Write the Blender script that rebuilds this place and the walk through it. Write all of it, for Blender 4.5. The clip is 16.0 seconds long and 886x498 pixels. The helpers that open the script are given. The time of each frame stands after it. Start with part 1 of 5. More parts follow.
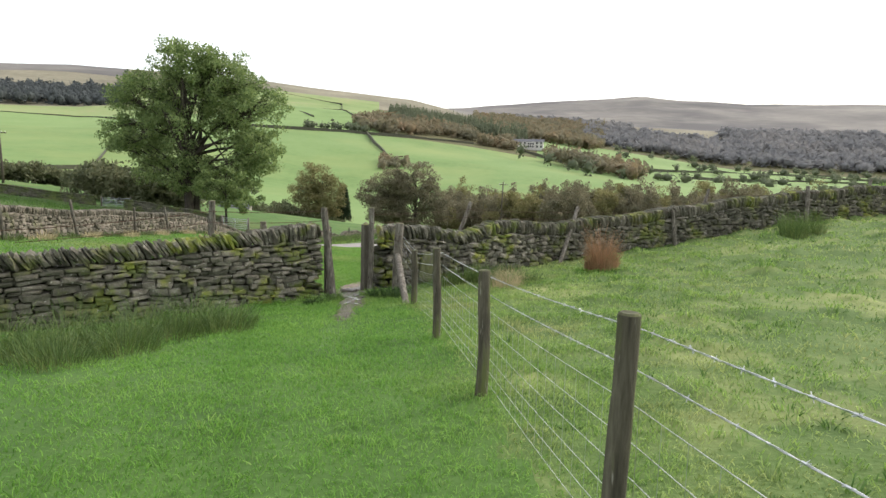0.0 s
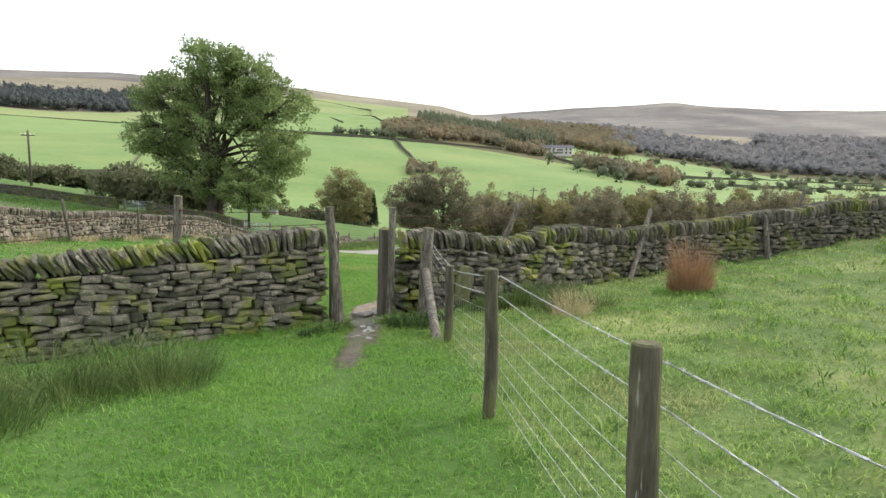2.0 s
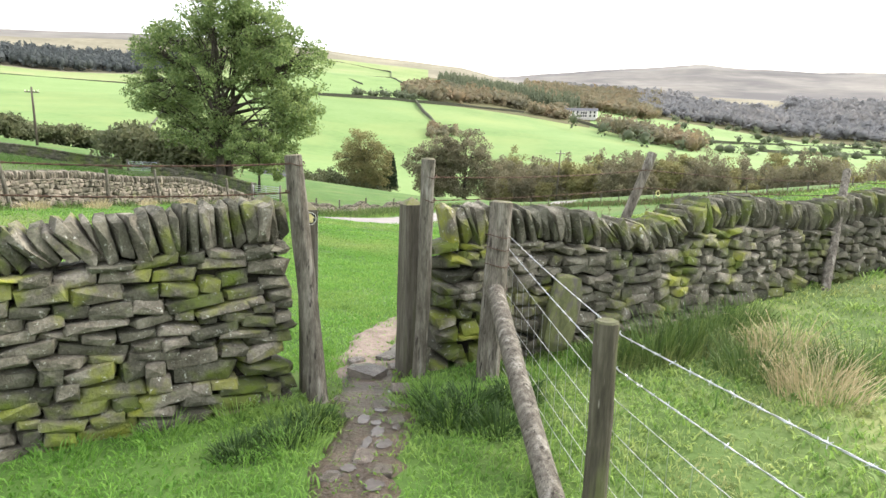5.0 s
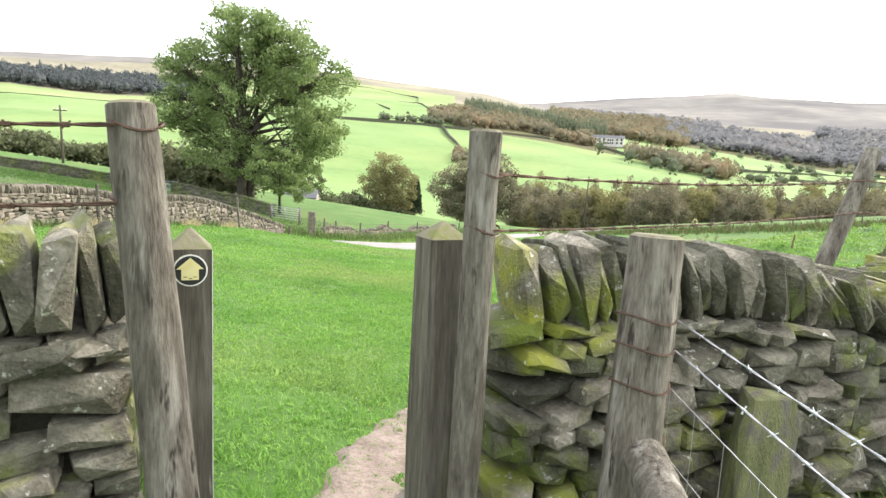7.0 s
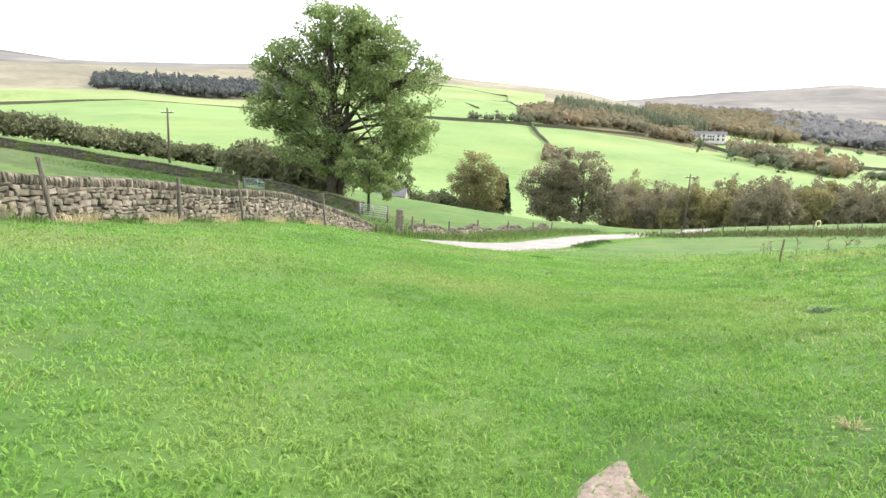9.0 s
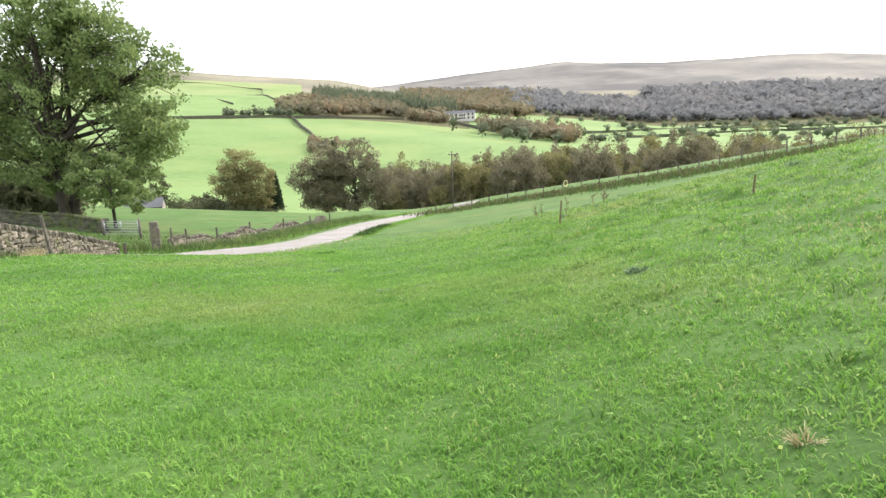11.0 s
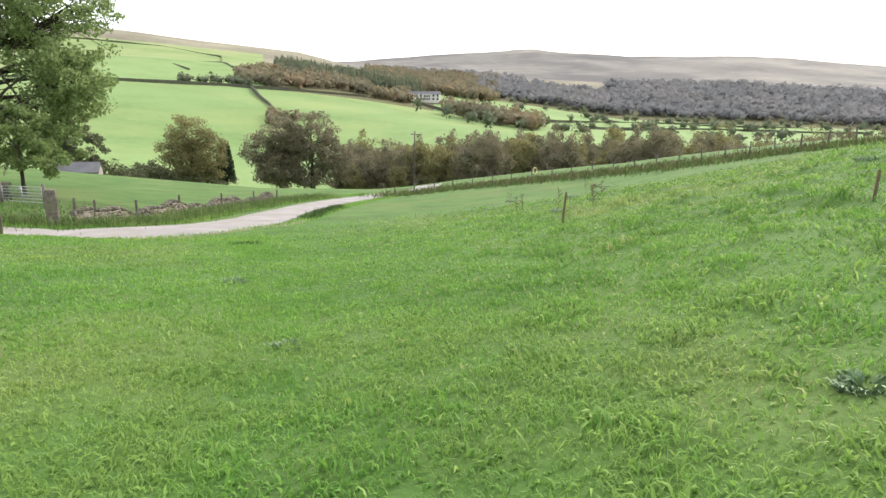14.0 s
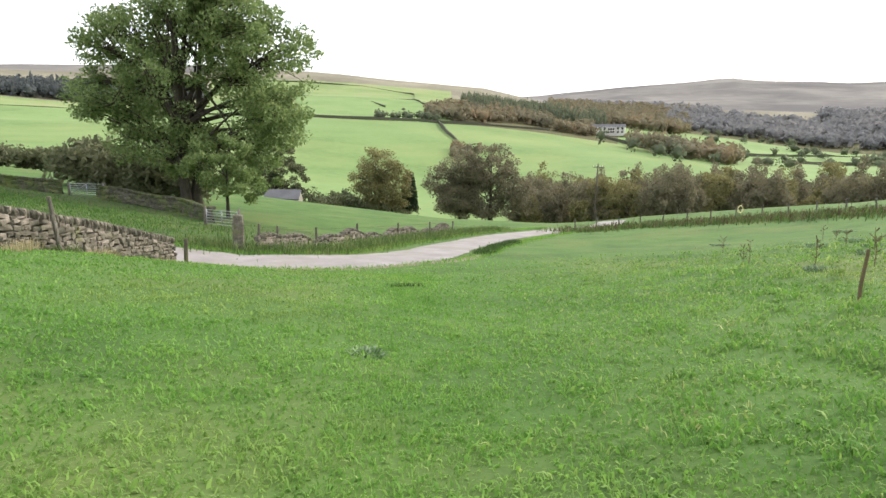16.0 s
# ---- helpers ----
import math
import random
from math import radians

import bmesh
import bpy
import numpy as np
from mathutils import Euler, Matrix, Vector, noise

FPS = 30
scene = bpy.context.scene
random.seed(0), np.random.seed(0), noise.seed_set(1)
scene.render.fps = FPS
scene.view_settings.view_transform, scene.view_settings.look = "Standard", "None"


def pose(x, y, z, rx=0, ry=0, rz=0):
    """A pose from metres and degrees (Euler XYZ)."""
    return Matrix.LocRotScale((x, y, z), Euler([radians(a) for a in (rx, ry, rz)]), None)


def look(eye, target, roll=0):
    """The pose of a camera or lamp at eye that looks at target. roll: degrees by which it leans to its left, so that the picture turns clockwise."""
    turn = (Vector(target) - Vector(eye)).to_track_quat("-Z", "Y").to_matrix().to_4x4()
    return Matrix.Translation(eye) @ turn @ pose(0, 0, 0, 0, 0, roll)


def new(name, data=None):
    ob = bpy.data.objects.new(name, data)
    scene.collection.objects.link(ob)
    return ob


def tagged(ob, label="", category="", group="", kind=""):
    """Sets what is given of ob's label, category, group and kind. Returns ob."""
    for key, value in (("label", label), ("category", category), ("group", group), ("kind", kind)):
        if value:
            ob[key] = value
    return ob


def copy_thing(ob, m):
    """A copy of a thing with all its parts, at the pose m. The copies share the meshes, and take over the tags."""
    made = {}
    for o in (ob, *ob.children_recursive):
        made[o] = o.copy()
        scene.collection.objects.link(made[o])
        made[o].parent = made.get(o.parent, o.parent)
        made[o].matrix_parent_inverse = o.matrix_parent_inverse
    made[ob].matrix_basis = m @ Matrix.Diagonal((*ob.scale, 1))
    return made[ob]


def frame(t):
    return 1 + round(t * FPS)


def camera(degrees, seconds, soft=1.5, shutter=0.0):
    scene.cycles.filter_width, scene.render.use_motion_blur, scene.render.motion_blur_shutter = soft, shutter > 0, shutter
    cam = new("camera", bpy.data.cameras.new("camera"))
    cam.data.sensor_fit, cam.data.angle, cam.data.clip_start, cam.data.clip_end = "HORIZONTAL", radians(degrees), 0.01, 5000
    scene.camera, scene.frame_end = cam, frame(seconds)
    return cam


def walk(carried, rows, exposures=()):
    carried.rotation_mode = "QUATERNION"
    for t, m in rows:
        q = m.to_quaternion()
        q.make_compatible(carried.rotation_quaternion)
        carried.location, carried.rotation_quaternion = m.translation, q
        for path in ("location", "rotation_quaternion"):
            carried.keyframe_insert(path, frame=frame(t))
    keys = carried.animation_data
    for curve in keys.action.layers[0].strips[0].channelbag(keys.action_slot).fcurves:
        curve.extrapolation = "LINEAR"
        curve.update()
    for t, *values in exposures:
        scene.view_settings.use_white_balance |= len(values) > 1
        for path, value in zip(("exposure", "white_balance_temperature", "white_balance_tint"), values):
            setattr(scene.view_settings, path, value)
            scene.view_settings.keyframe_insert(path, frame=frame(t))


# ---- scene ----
cam = camera(72.0, 16.0)
PATH = [
    (0.0, 0.000, 0.000, 1.500, 82.72, -1.56, -0.01),
    (0.5, -0.019, 0.653, 1.416, 84.39, -1.33, -0.23),
    (1.0, -0.116, 1.360, 1.359, 84.10, -1.09, 1.15),
    (1.5, -0.163, 2.217, 1.251, 83.93, -1.82, 1.87),
    (2.0, -0.227, 2.927, 1.227, 83.22, -1.77, 2.58),
    (2.5, -0.375, 3.700, 1.158, 81.23, -1.86, 2.45),
    (3.0, -0.511, 4.475, 1.135, 82.01, -1.63, 3.74),
    (5.5, -1.029, 8.324, 0.821, 79.57, -2.04, 4.45),
    (6.0, -1.120, 8.966, 0.785, 80.56, -2.20, 3.87),
    (6.5, -1.220, 9.592, 0.747, 81.56, -2.11, 5.62),
    (7.0, -1.289, 10.200, 0.635, 82.03, -2.85, 6.78),
    (7.5, -1.335, 10.824, 0.547, 79.56, -2.72, 11.65),
    (8.0, -1.539, 11.383, 0.469, 80.66, -2.96, 16.16),
    (10.5, -2.099, 13.431, 0.301, 82.16, 2.86, 3.39),
    (11.0, -2.122, 14.014, 0.239, 80.59, 3.06, -6.44),
    (11.5, -2.037, 14.708, 0.187, 79.49, 3.24, -11.08),
    (12.0, -1.953, 15.442, 0.121, 79.93, 1.03, -13.01),
    (12.5, -1.852, 16.188, 0.016, 80.60, 0.28, -14.78),
    (13.0, -1.783, 16.974, -0.030, 81.04, 0.86, -13.60),
    (13.5, -1.699, 17.743, -0.083, 80.43, 0.17, -13.20),
    (14.0, -1.608, 18.512, -0.113, 78.85, -0.27, -9.84),
    (14.5, -1.556, 19.288, -0.106, 80.18, 0.01, -7.01),
    (15.0, -1.528, 20.063, -0.145, 82.04, -0.29, -1.78),
    (15.5, -1.558, 20.794, -0.210, 81.12, -1.39, 2.57),
    (16.0, -1.604, 21.556, -0.271, 81.75, -0.62, 6.72),
]
EXPOSURES = [(0, 0.48), (1, 0.58), (1.5, 0.65), (2.5, 0.57), (3, 0.77), (5.3, 1.28), (7, 1.4), (8.2, 1.42), (10.3, 1.12), (11.5, 1.08), (12.5, 0.97), (14.5, 0.82), (16, 0.72)]
walk(cam, [(r[0], pose(*r[1:])) for r in PATH], EXPOSURES)

# ---------------------------------------------------------------- sky, sun
world = bpy.data.worlds.new("overcast_sky")
scene.world = world
world.use_nodes = True
wn, wl = world.node_tree.nodes, world.node_tree.links
wn.clear()
sky = wn.new("ShaderNodeTexSky")
sky.sky_type = "NISHITA"
sky.sun_disc = False
sky.sun_elevation, sky.sun_rotation = radians(36), radians(55)
sky.dust_density = 3.0
sky_bg = wn.new("ShaderNodeBackground")
sky_bg.inputs["Strength"].default_value = 0.08
wl.new(sky.outputs["Color"], sky_bg.inputs["Color"])
cloud_bg = wn.new("ShaderNodeBackground")
cloud_bg.inputs["Color"].default_value = (1.0, 0.985, 0.965, 1)
cloud_bg.inputs["Strength"].default_value = 0.85
sky_sum = wn.new("ShaderNodeAddShader")
wl.new(sky_bg.outputs[0], sky_sum.inputs[0])
wl.new(cloud_bg.outputs[0], sky_sum.inputs[1])
sky_out = wn.new("ShaderNodeOutputWorld")
wl.new(sky_sum.outputs[0], sky_out.inputs["Surface"])

sun = new("sun", bpy.data.lights.new("sun", "SUN"))
sun.data.energy, sun.data.angle, sun.data.color = 1.8, radians(9), (1.0, 0.95, 0.86)
sun.matrix_world = look((math.sin(radians(55)) * 60, math.cos(radians(55)) * 60, 44), (0, 0, 0))

# ---------------------------------------------------------------- terrain
PIVOT = (-1.8, 18.0)
WALL_LEFT = [(-11.0, 5.9), (-7.4, 8.05), (-5.6, 9.25), (-3.9, 10.35), (-2.24, 11.64)]
WALL_RIGHT = [(-1.2, 12.26), (0.7, 13.15), (2.8, 14.75), (6.5, 17.0), (11.0, 19.0), (17.0, 21.2), (27.0, 24.5)]
FAR_AZ = [-62, -52, -42, -31, -19, -9, -3, 3, 9, 18, 26, 36, 50, 70]
FAR_R = [200, 300, 620, 950, 1500, 2600, 3700]
FAR_EL = {
    200: [-4.5, -4.5, -4.5, -4.8, -5.4, -6.2, -6.2, -6, -6, -5.6, -5.2, -5, -5, -5],
    300: [-1.6, -1.2, -1.0, -1.2, -1.9, -2.8, -2.7, -2.3, -1.8, -2.2, -2.4, -2.5, -2.5, -2.5],
    620: [1.0, 1.2, 2.6, 2.8, 3.75, 3.6, 3.2, 2.6, 1.8, 0.5, -0.2, -0.6, -1.0, -1.0],
    950: [3.2, 3.6, 4.5, 4.4, 5.5, 5.4, 4.9, 4.2, 3.4, 2.1, 0.9, 0.4, -0.2, -0.2],
    1500: [5.6, 6.2, 6.7, 7.65, 7.65, 7.0, 6.5, 5.2, 4.7, 4.3, 3.9, 3.5, 2.1, 1.0],
    2600: [6.3, 6.6, 6.0, 5.5, 5.0, 5.2, 5.4, 5.95, 6.55, 6.95, 6.2, 5.9, 4.0, 2],
    3700: [3, 3, 3, 3, 3, 3, 3, 3, 3, 3, 3, 3, 2, 1],
}


def smooth(a, b, v):
    k = np.clip((v - a) / (b - a), 0, 1)
    return k * k * (3 - 2 * k)


def near_height(x, y):
    """The walked fields: the upper one before the stone wall, the lower one behind it."""
    xc, yc = np.clip(x, -14, 14), np.clip(y, -12, 18)
    upper = 0.006 + 0.0037 * xc - 0.0888 * yc - 0.0004 * xc**2 + 0.0062 * xc * yc + 0.0016 * yc**2
    upper = upper + 0.05 * (x - xc) - 0.06 * (y - yc)
    u = x + 2
    ur, ul = 0.5 * (u + np.sqrt(u * u + 0.4)), np.maximum(-u, 0)
    base = -1.2 - 0.085 * (np.minimum(y, 45) - 13.4) - 0.02 * np.clip(y - 22, 0, 18) - 0.08 * np.clip(y - 45, 0, 17) - 0.062 * np.maximum(y - 62, 0)
    s = np.minimum(ur, 48) / 30
    far = smooth(24, 62, y)
    lower = base + s * ((4.265 + 5.22 * s + -5.122 * s * s) * (1 - far) + (-0.889 + 6.261 * s + -1.999 * s * s) * far)
    lower = lower + 0.055 * ul * (1 + 0.45 * smooth(20, 36, y)) * (1 - smooth(34, 43, y)) * (1 - smooth(16, 30, ul)) + 0.105 * np.maximum(ul - 11, 0) * smooth(32, 52, y)
    lower = lower - 0.16 * smooth(2, 6, ul) * smooth(30, 40, y) * (1 - smooth(43, 47, y))
    lower = lower + 0.05 * np.maximum(ul - 15, 0) * (1 - smooth(32, 52, y))
    xs = [p[0] for p in WALL_LEFT + WALL_RIGHT]
    ys = [p[1] for p in WALL_LEFT + WALL_RIGHT]
    line = np.interp(x, xs, ys)
    k = smooth(-0.1, 1.0, (y - line) * 0.78)
    return upper * (1 - k) + lower * k


def far_height(az, r):
    el = np.array([np.interp(az, FAR_AZ, FAR_EL[d]) for d in FAR_R])
    zs = np.tan(np.radians(el)) * np.array(FAR_R).reshape((-1,) + (1,) * np.ndim(az))
    out = np.zeros(np.broadcast(az, r).shape) + zs[0]
    for k in range(len(FAR_R) - 1):
        f = np.clip((r - FAR_R[k]) / (FAR_R[k + 1] - FAR_R[k]), 0, 1)
        f = 0.75 * f + 0.25 * f * f * (3 - 2 * f)
        out = out + (zs[k + 1] - zs[k]) * f
    return out


def height(x, y):
    x, y = np.asarray(x, float), np.asarray(y, float)
    dx, dy = x - PIVOT[0], y - PIVOT[1]
    r = np.hypot(dx, dy) + 1e-6
    az = np.degrees(np.arctan2(dx, dy))
    rc = np.interp(az, [-70, -40, -20, -7, 4, 11, 26, 50, 70], [110, 100, 88, 86, 74, 76, 52, 38, 34])
    over = np.maximum(r - rc, 0)
    near = near_height(x, y) - 0.0016 * over**2
    k = smooth(rc + 25, 190, r)
    behind = np.clip((np.abs(az) - 75) / 25, 0, 1)
    k = k * (1 - behind)
    return np.where(r < rc + 25, near, near * (1 - k) + far_height(np.clip(az, -70, 70), r) * k) * (1 - behind * smooth(40, 90, r)) + behind * smooth(40, 90, r) * (6 + 0.02 * np.minimum(r, 400))

# ---------------------------------------------------------------- materials
def material(name, tones, scale=4.0, fine=40.0, rough=0.9, bump=0.3, dist=0.02, vary=0.0, island=False, mask=None, metal=0.0, stretch=(1, 1, 1), translucent=0.0, world_space=False, spots=None):
    """Tones: colours over a coarse noise. mask and spots: (colour, scale, low, high), further tones in patches of their own.
    vary: how far each piece differs in brightness."""
    m = bpy.data.materials.new(name)
    m.use_nodes = True
    n, l = m.node_tree.nodes, m.node_tree.links
    bsdf = n["Principled BSDF"]
    bsdf.inputs["Roughness"].default_value = rough
    bsdf.inputs["Metallic"].default_value = metal
    bsdf.inputs["Specular IOR Level"].default_value = 0.25
    if world_space:
        coord = n.new("ShaderNodeNewGeometry").outputs["Position"]
    else:
        coord = n.new("ShaderNodeTexCoord").outputs["Object"]
    mapping = n.new("ShaderNodeMapping")
    mapping.inputs["Scale"].default_value = stretch
    l.new(coord, mapping.inputs["Vector"])
    coord = mapping.outputs["Vector"]

    def tex(s, detail, r=0.6):
        t = n.new("ShaderNodeTexNoise")
        t.inputs["Scale"].default_value, t.inputs["Detail"].default_value, t.inputs["Roughness"].default_value = s, detail, r
        l.new(coord, t.inputs["Vector"])
        return t.outputs["Fac"]

    coarse, grain = tex(scale, 5), tex(fine, 4)
    add = n.new("ShaderNodeMath")
    add.operation = "MULTIPLY_ADD"
    l.new(grain, add.inputs[0])
    add.inputs[1].default_value = 0.45
    l.new(coarse, add.inputs[2])
    ramp = n.new("ShaderNodeValToRGB")
    els = ramp.color_ramp.elements
    while len(els) < len(tones):
        els.new(0.5)
    for k, c in enumerate(tones):
        els[k].position = 0.5 + 0.45 * k / max(len(tones) - 1, 1)
        els[k].color = (*c, 1)
    l.new(add.outputs[0], ramp.inputs["Fac"])
    colour = ramp.outputs["Color"]
    if mask:
        tone, s, low, high = mask
        patch = tex(s, 4, 0.65)
        mr = n.new("ShaderNodeMapRange")
        mr.inputs["From Min"].default_value, mr.inputs["From Max"].default_value = low, high
        l.new(patch, mr.inputs["Value"])
        mix = n.new("ShaderNodeMix")
        mix.data_type = "RGBA"
        l.new(mr.outputs["Result"], mix.inputs["Factor"])
        l.new(colour, mix.inputs["A"])
        mix.inputs["B"].default_value = (*tone, 1)
        colour = mix.outputs["Result"]
    if spots:
        tone, s, low, high = spots
        mr = n.new("ShaderNodeMapRange")
        mr.inputs["From Min"].default_value, mr.inputs["From Max"].default_value = low, high
        l.new(tex(s, 3, 0.7), mr.inputs["Value"])
        mix = n.new("ShaderNodeMix")
        mix.data_type = "RGBA"
        l.new(mr.outputs["Result"], mix.inputs["Factor"])
        l.new(colour, mix.inputs["A"])
        mix.inputs["B"].default_value = (*tone, 1)
        colour = mix.outputs["Result"]
    if vary:
        rnd = n.new("ShaderNodeNewGeometry").outputs["Random Per Island"] if island else n.new("ShaderNodeObjectInfo").outputs["Random"]
        mr = n.new("ShaderNodeMapRange")
        mr.inputs["To Min"].default_value, mr.inputs["To Max"].default_value = 1 - vary, 1 + vary
        l.new(rnd, mr.inputs["Value"])
        hsv = n.new("ShaderNodeHueSaturation")
        l.new(mr.outputs["Result"], hsv.inputs["Value"])
        hue = n.new("ShaderNodeMapRange")
        hue.inputs["To Min"].default_value, hue.inputs["To Max"].default_value = 0.5 + 0.05 * vary, 0.5 - 0.05 * vary
        l.new(rnd, hue.inputs["Value"])
        l.new(hue.outputs["Result"], hsv.inputs["Hue"])
        l.new(colour, hsv.inputs["Color"])
        colour = hsv.outputs["Color"]
    l.new(colour, bsdf.inputs["Base Color"])
    if bump:
        b = n.new("ShaderNodeBump")
        b.inputs["Strength"].default_value, b.inputs["Distance"].default_value = bump, dist
        l.new(add.outputs[0], b.inputs["Height"])
        l.new(b.outputs["Normal"], bsdf.inputs["Normal"])
    if translucent:
        tr = n.new("ShaderNodeBsdfTranslucent")
        l.new(colour, tr.inputs["Color"])
        ms = n.new("ShaderNodeMixShader")
        ms.inputs[0].default_value = translucent
        l.new(bsdf.outputs[0], ms.inputs[1])
        l.new(tr.outputs[0], ms.inputs[2])
        l.new(ms.outputs[0], n["Material Output"].inputs["Surface"])
    return m


M_TURF = material("pasture_turf", [(0.0416, 0.0896, 0.0168), (0.0624, 0.126, 0.024), (0.084, 0.152, 0.0336)], 0.35, 22, 0.95, 0.8, 0.04, mask=((0.12, 0.15, 0.045), 0.16, 0.5, 0.75), world_space=True)
M_BLADE = material("grass_blade", [(0.106, 0.231, 0.0387), (0.156, 0.312, 0.055), (0.219, 0.375, 0.08)], 0.45, 9, 0.7, 0, vary=0.18, island=True, mask=((0.27, 0.33, 0.105), 0.17, 0.5, 0.72), translucent=0.45, world_space=True)
M_TURF_DRY = material("rough_pasture_turf", [(0.0505, 0.0927, 0.0202), (0.0828, 0.134, 0.0332), (0.126, 0.17, 0.0541)], 0.8, 18, 0.95, 0.9, 0.06, mask=((0.24, 0.265, 0.1), 0.5, 0.5, 0.7), world_space=True)
M_BLADE_DRY = material("rough_pasture_blade", [(0.127, 0.232, 0.0455), (0.202, 0.324, 0.0759), (0.304, 0.394, 0.131)], 1.1, 9, 0.6, 0, vary=0.35, island=True, mask=((0.33, 0.34, 0.15), 0.7, 0.5, 0.7), translucent=0.45, world_space=True)
# Sunlight on the far meadow is put into its green tones.
M_FIELD_BRIGHT = material("sunlit_meadow", [(0.103, 0.17, 0.05), (0.138, 0.215, 0.068), (0.168, 0.243, 0.087)], 0.012, 0.25, 0.95, 0.2, 0.4, mask=((0.2, 0.25, 0.085), 0.009, 0.45, 0.7), world_space=True)
M_FIELD = material("valley_meadow", [(0.12, 0.19, 0.06), (0.16, 0.24, 0.08), (0.19, 0.26, 0.1)], 0.015, 0.3, 0.95, 0.2, 0.4, world_space=True)
M_ROUGH = material("rough_hill_pasture", [(0.13, 0.19, 0.06), (0.19, 0.25, 0.09), (0.25, 0.24, 0.12)], 0.012, 0.2, 0.95, 0.2, 0.5, world_space=True)
M_MOOR_PALE = material("pale_moor_grass", [(0.12, 0.108, 0.078), (0.18, 0.165, 0.115), (0.26, 0.235, 0.165)], 0.006, 0.1, 0.95, 0.2, 0.5, world_space=True)
M_MOOR = material("heather_moor", [(0.108, 0.102, 0.095), (0.151, 0.14, 0.127), (0.205, 0.192, 0.167)], 0.004, 0.03, 0.95, 0.2, 0.5, mask=((0.085, 0.08, 0.08), 0.0022, 0.48, 0.62), world_space=True)
M_SCRUB = material("valley_scrub_ground", [(0.05, 0.05, 0.02), (0.09, 0.08, 0.035), (0.1, 0.12, 0.04)], 0.05, 0.8, 0.95, 0.3, 0.4, world_space=True)
M_ROAD = material("worn_tarmac", [(0.19, 0.17, 0.165), (0.25, 0.23, 0.22), (0.31, 0.285, 0.275)], 0.7, 40, 0.85, 0.3, 0.01, mask=((0.22, 0.2, 0.17), 0.3, 0.52, 0.7), world_space=True)
M_MUD = material("wet_mud", [(0.035, 0.026, 0.019), (0.075, 0.056, 0.042), (0.13, 0.1, 0.078)], 4.0, 30, 0.3, 0.9, 0.06, world_space=True)
M_EARTH = material("dry_trodden_earth", [(0.13, 0.098, 0.078), (0.21, 0.165, 0.135), (0.29, 0.235, 0.2)], 4.0, 30, 0.85, 0.9, 0.05, world_space=True)
M_WATER = material("puddle_water", [(0.05, 0.042, 0.034), (0.08, 0.066, 0.054)], 8, 40, 0.08, 0.5, 0.012)
M_STONE = material("mossy_gritstone", [(0.055, 0.052, 0.038), (0.125, 0.117, 0.088), (0.24, 0.225, 0.178)], 6, 60, 0.92, 1.0, 0.03, vary=0.45, mask=((0.17, 0.2, 0.035), 2.0, 0.5, 0.64), world_space=True, spots=((0.4, 0.4, 0.35), 22, 0.62, 0.7))
M_STONE_FAR = material("field_wall_gritstone", [(0.075, 0.066, 0.05), (0.15, 0.134, 0.105), (0.24, 0.216, 0.175)], 5, 45, 0.92, 0.8, 0.025, vary=0.4, island=True, mask=((0.13, 0.14, 0.06), 0.9, 0.58, 0.7), world_space=True)
M_STONE_ISLAND = material("mossy_gritstone_loose", [(0.05, 0.047, 0.034), (0.1, 0.094, 0.07), (0.18, 0.168, 0.132)], 5, 45, 0.92, 0.9, 0.025, vary=0.4, island=True, mask=((0.13, 0.15, 0.034), 1.6, 0.5, 0.66), world_space=True, spots=((0.36, 0.35, 0.31), 14, 0.63, 0.7))
M_STONE_BUFF = material("buff_gritstone", [(0.075, 0.066, 0.05), (0.15, 0.134, 0.105), (0.24, 0.216, 0.175)], 5, 45, 0.92, 0.8, 0.025, vary=0.4, mask=((0.13, 0.14, 0.06), 0.9, 0.58, 0.7), world_space=True)
M_CORE = material("dark_wall_core", [(0.02, 0.018, 0.014), (0.045, 0.04, 0.03)], 8, 40, 0.95, 0.9, 0.05, world_space=True)
M_FARWALL = material("distant_wall", [(0.07, 0.07, 0.05), (0.1, 0.1, 0.07)], 0.5, 3, 0.95, 0.2, 0.1, world_space=True)
M_POST = material("weathered_post_wood", [(0.046, 0.0405, 0.0313), (0.115, 0.103, 0.0828), (0.221, 0.204, 0.17)], 24, 130, 0.85, 1.0, 0.015, vary=0.18, stretch=(1, 1, 0.16), mask=((0.27, 0.256, 0.222), 13, 0.57, 0.68), spots=((0.035, 0.03, 0.024), 30, 0.58, 0.66))
M_GATEPOST = material("grey_gatepost_wood", [(0.0425, 0.0374, 0.0281), (0.0935, 0.0833, 0.0654), (0.162, 0.148, 0.122)], 22, 120, 0.82, 0.9, 0.01, vary=0.12, stretch=(1, 1, 0.09), mask=((0.09, 0.095, 0.045), 6, 0.52, 0.7), spots=((0.2, 0.186, 0.155), 30, 0.64, 0.72))
M_POST_END = material("dark_mossy_post_end", [(0.05, 0.05, 0.03), (0.09, 0.09, 0.05), (0.12, 0.13, 0.05)], 10, 60, 0.9, 0.6, 0.01)
M_POST_DARK = material("damp_gatepost_wood", [(0.035, 0.031, 0.022), (0.075, 0.066, 0.048), (0.135, 0.122, 0.092)], 22, 110, 0.8, 1.0, 0.012, vary=0.15, stretch=(1, 1, 0.1), mask=((0.1, 0.115, 0.04), 7, 0.5, 0.64), spots=((0.24, 0.225, 0.19), 30, 0.64, 0.7))
M_CAP = material("mossy_post_end", [(0.1, 0.09, 0.06), (0.17, 0.155, 0.11), (0.13, 0.14, 0.04)], 10, 60, 0.9, 0.6, 0.01)
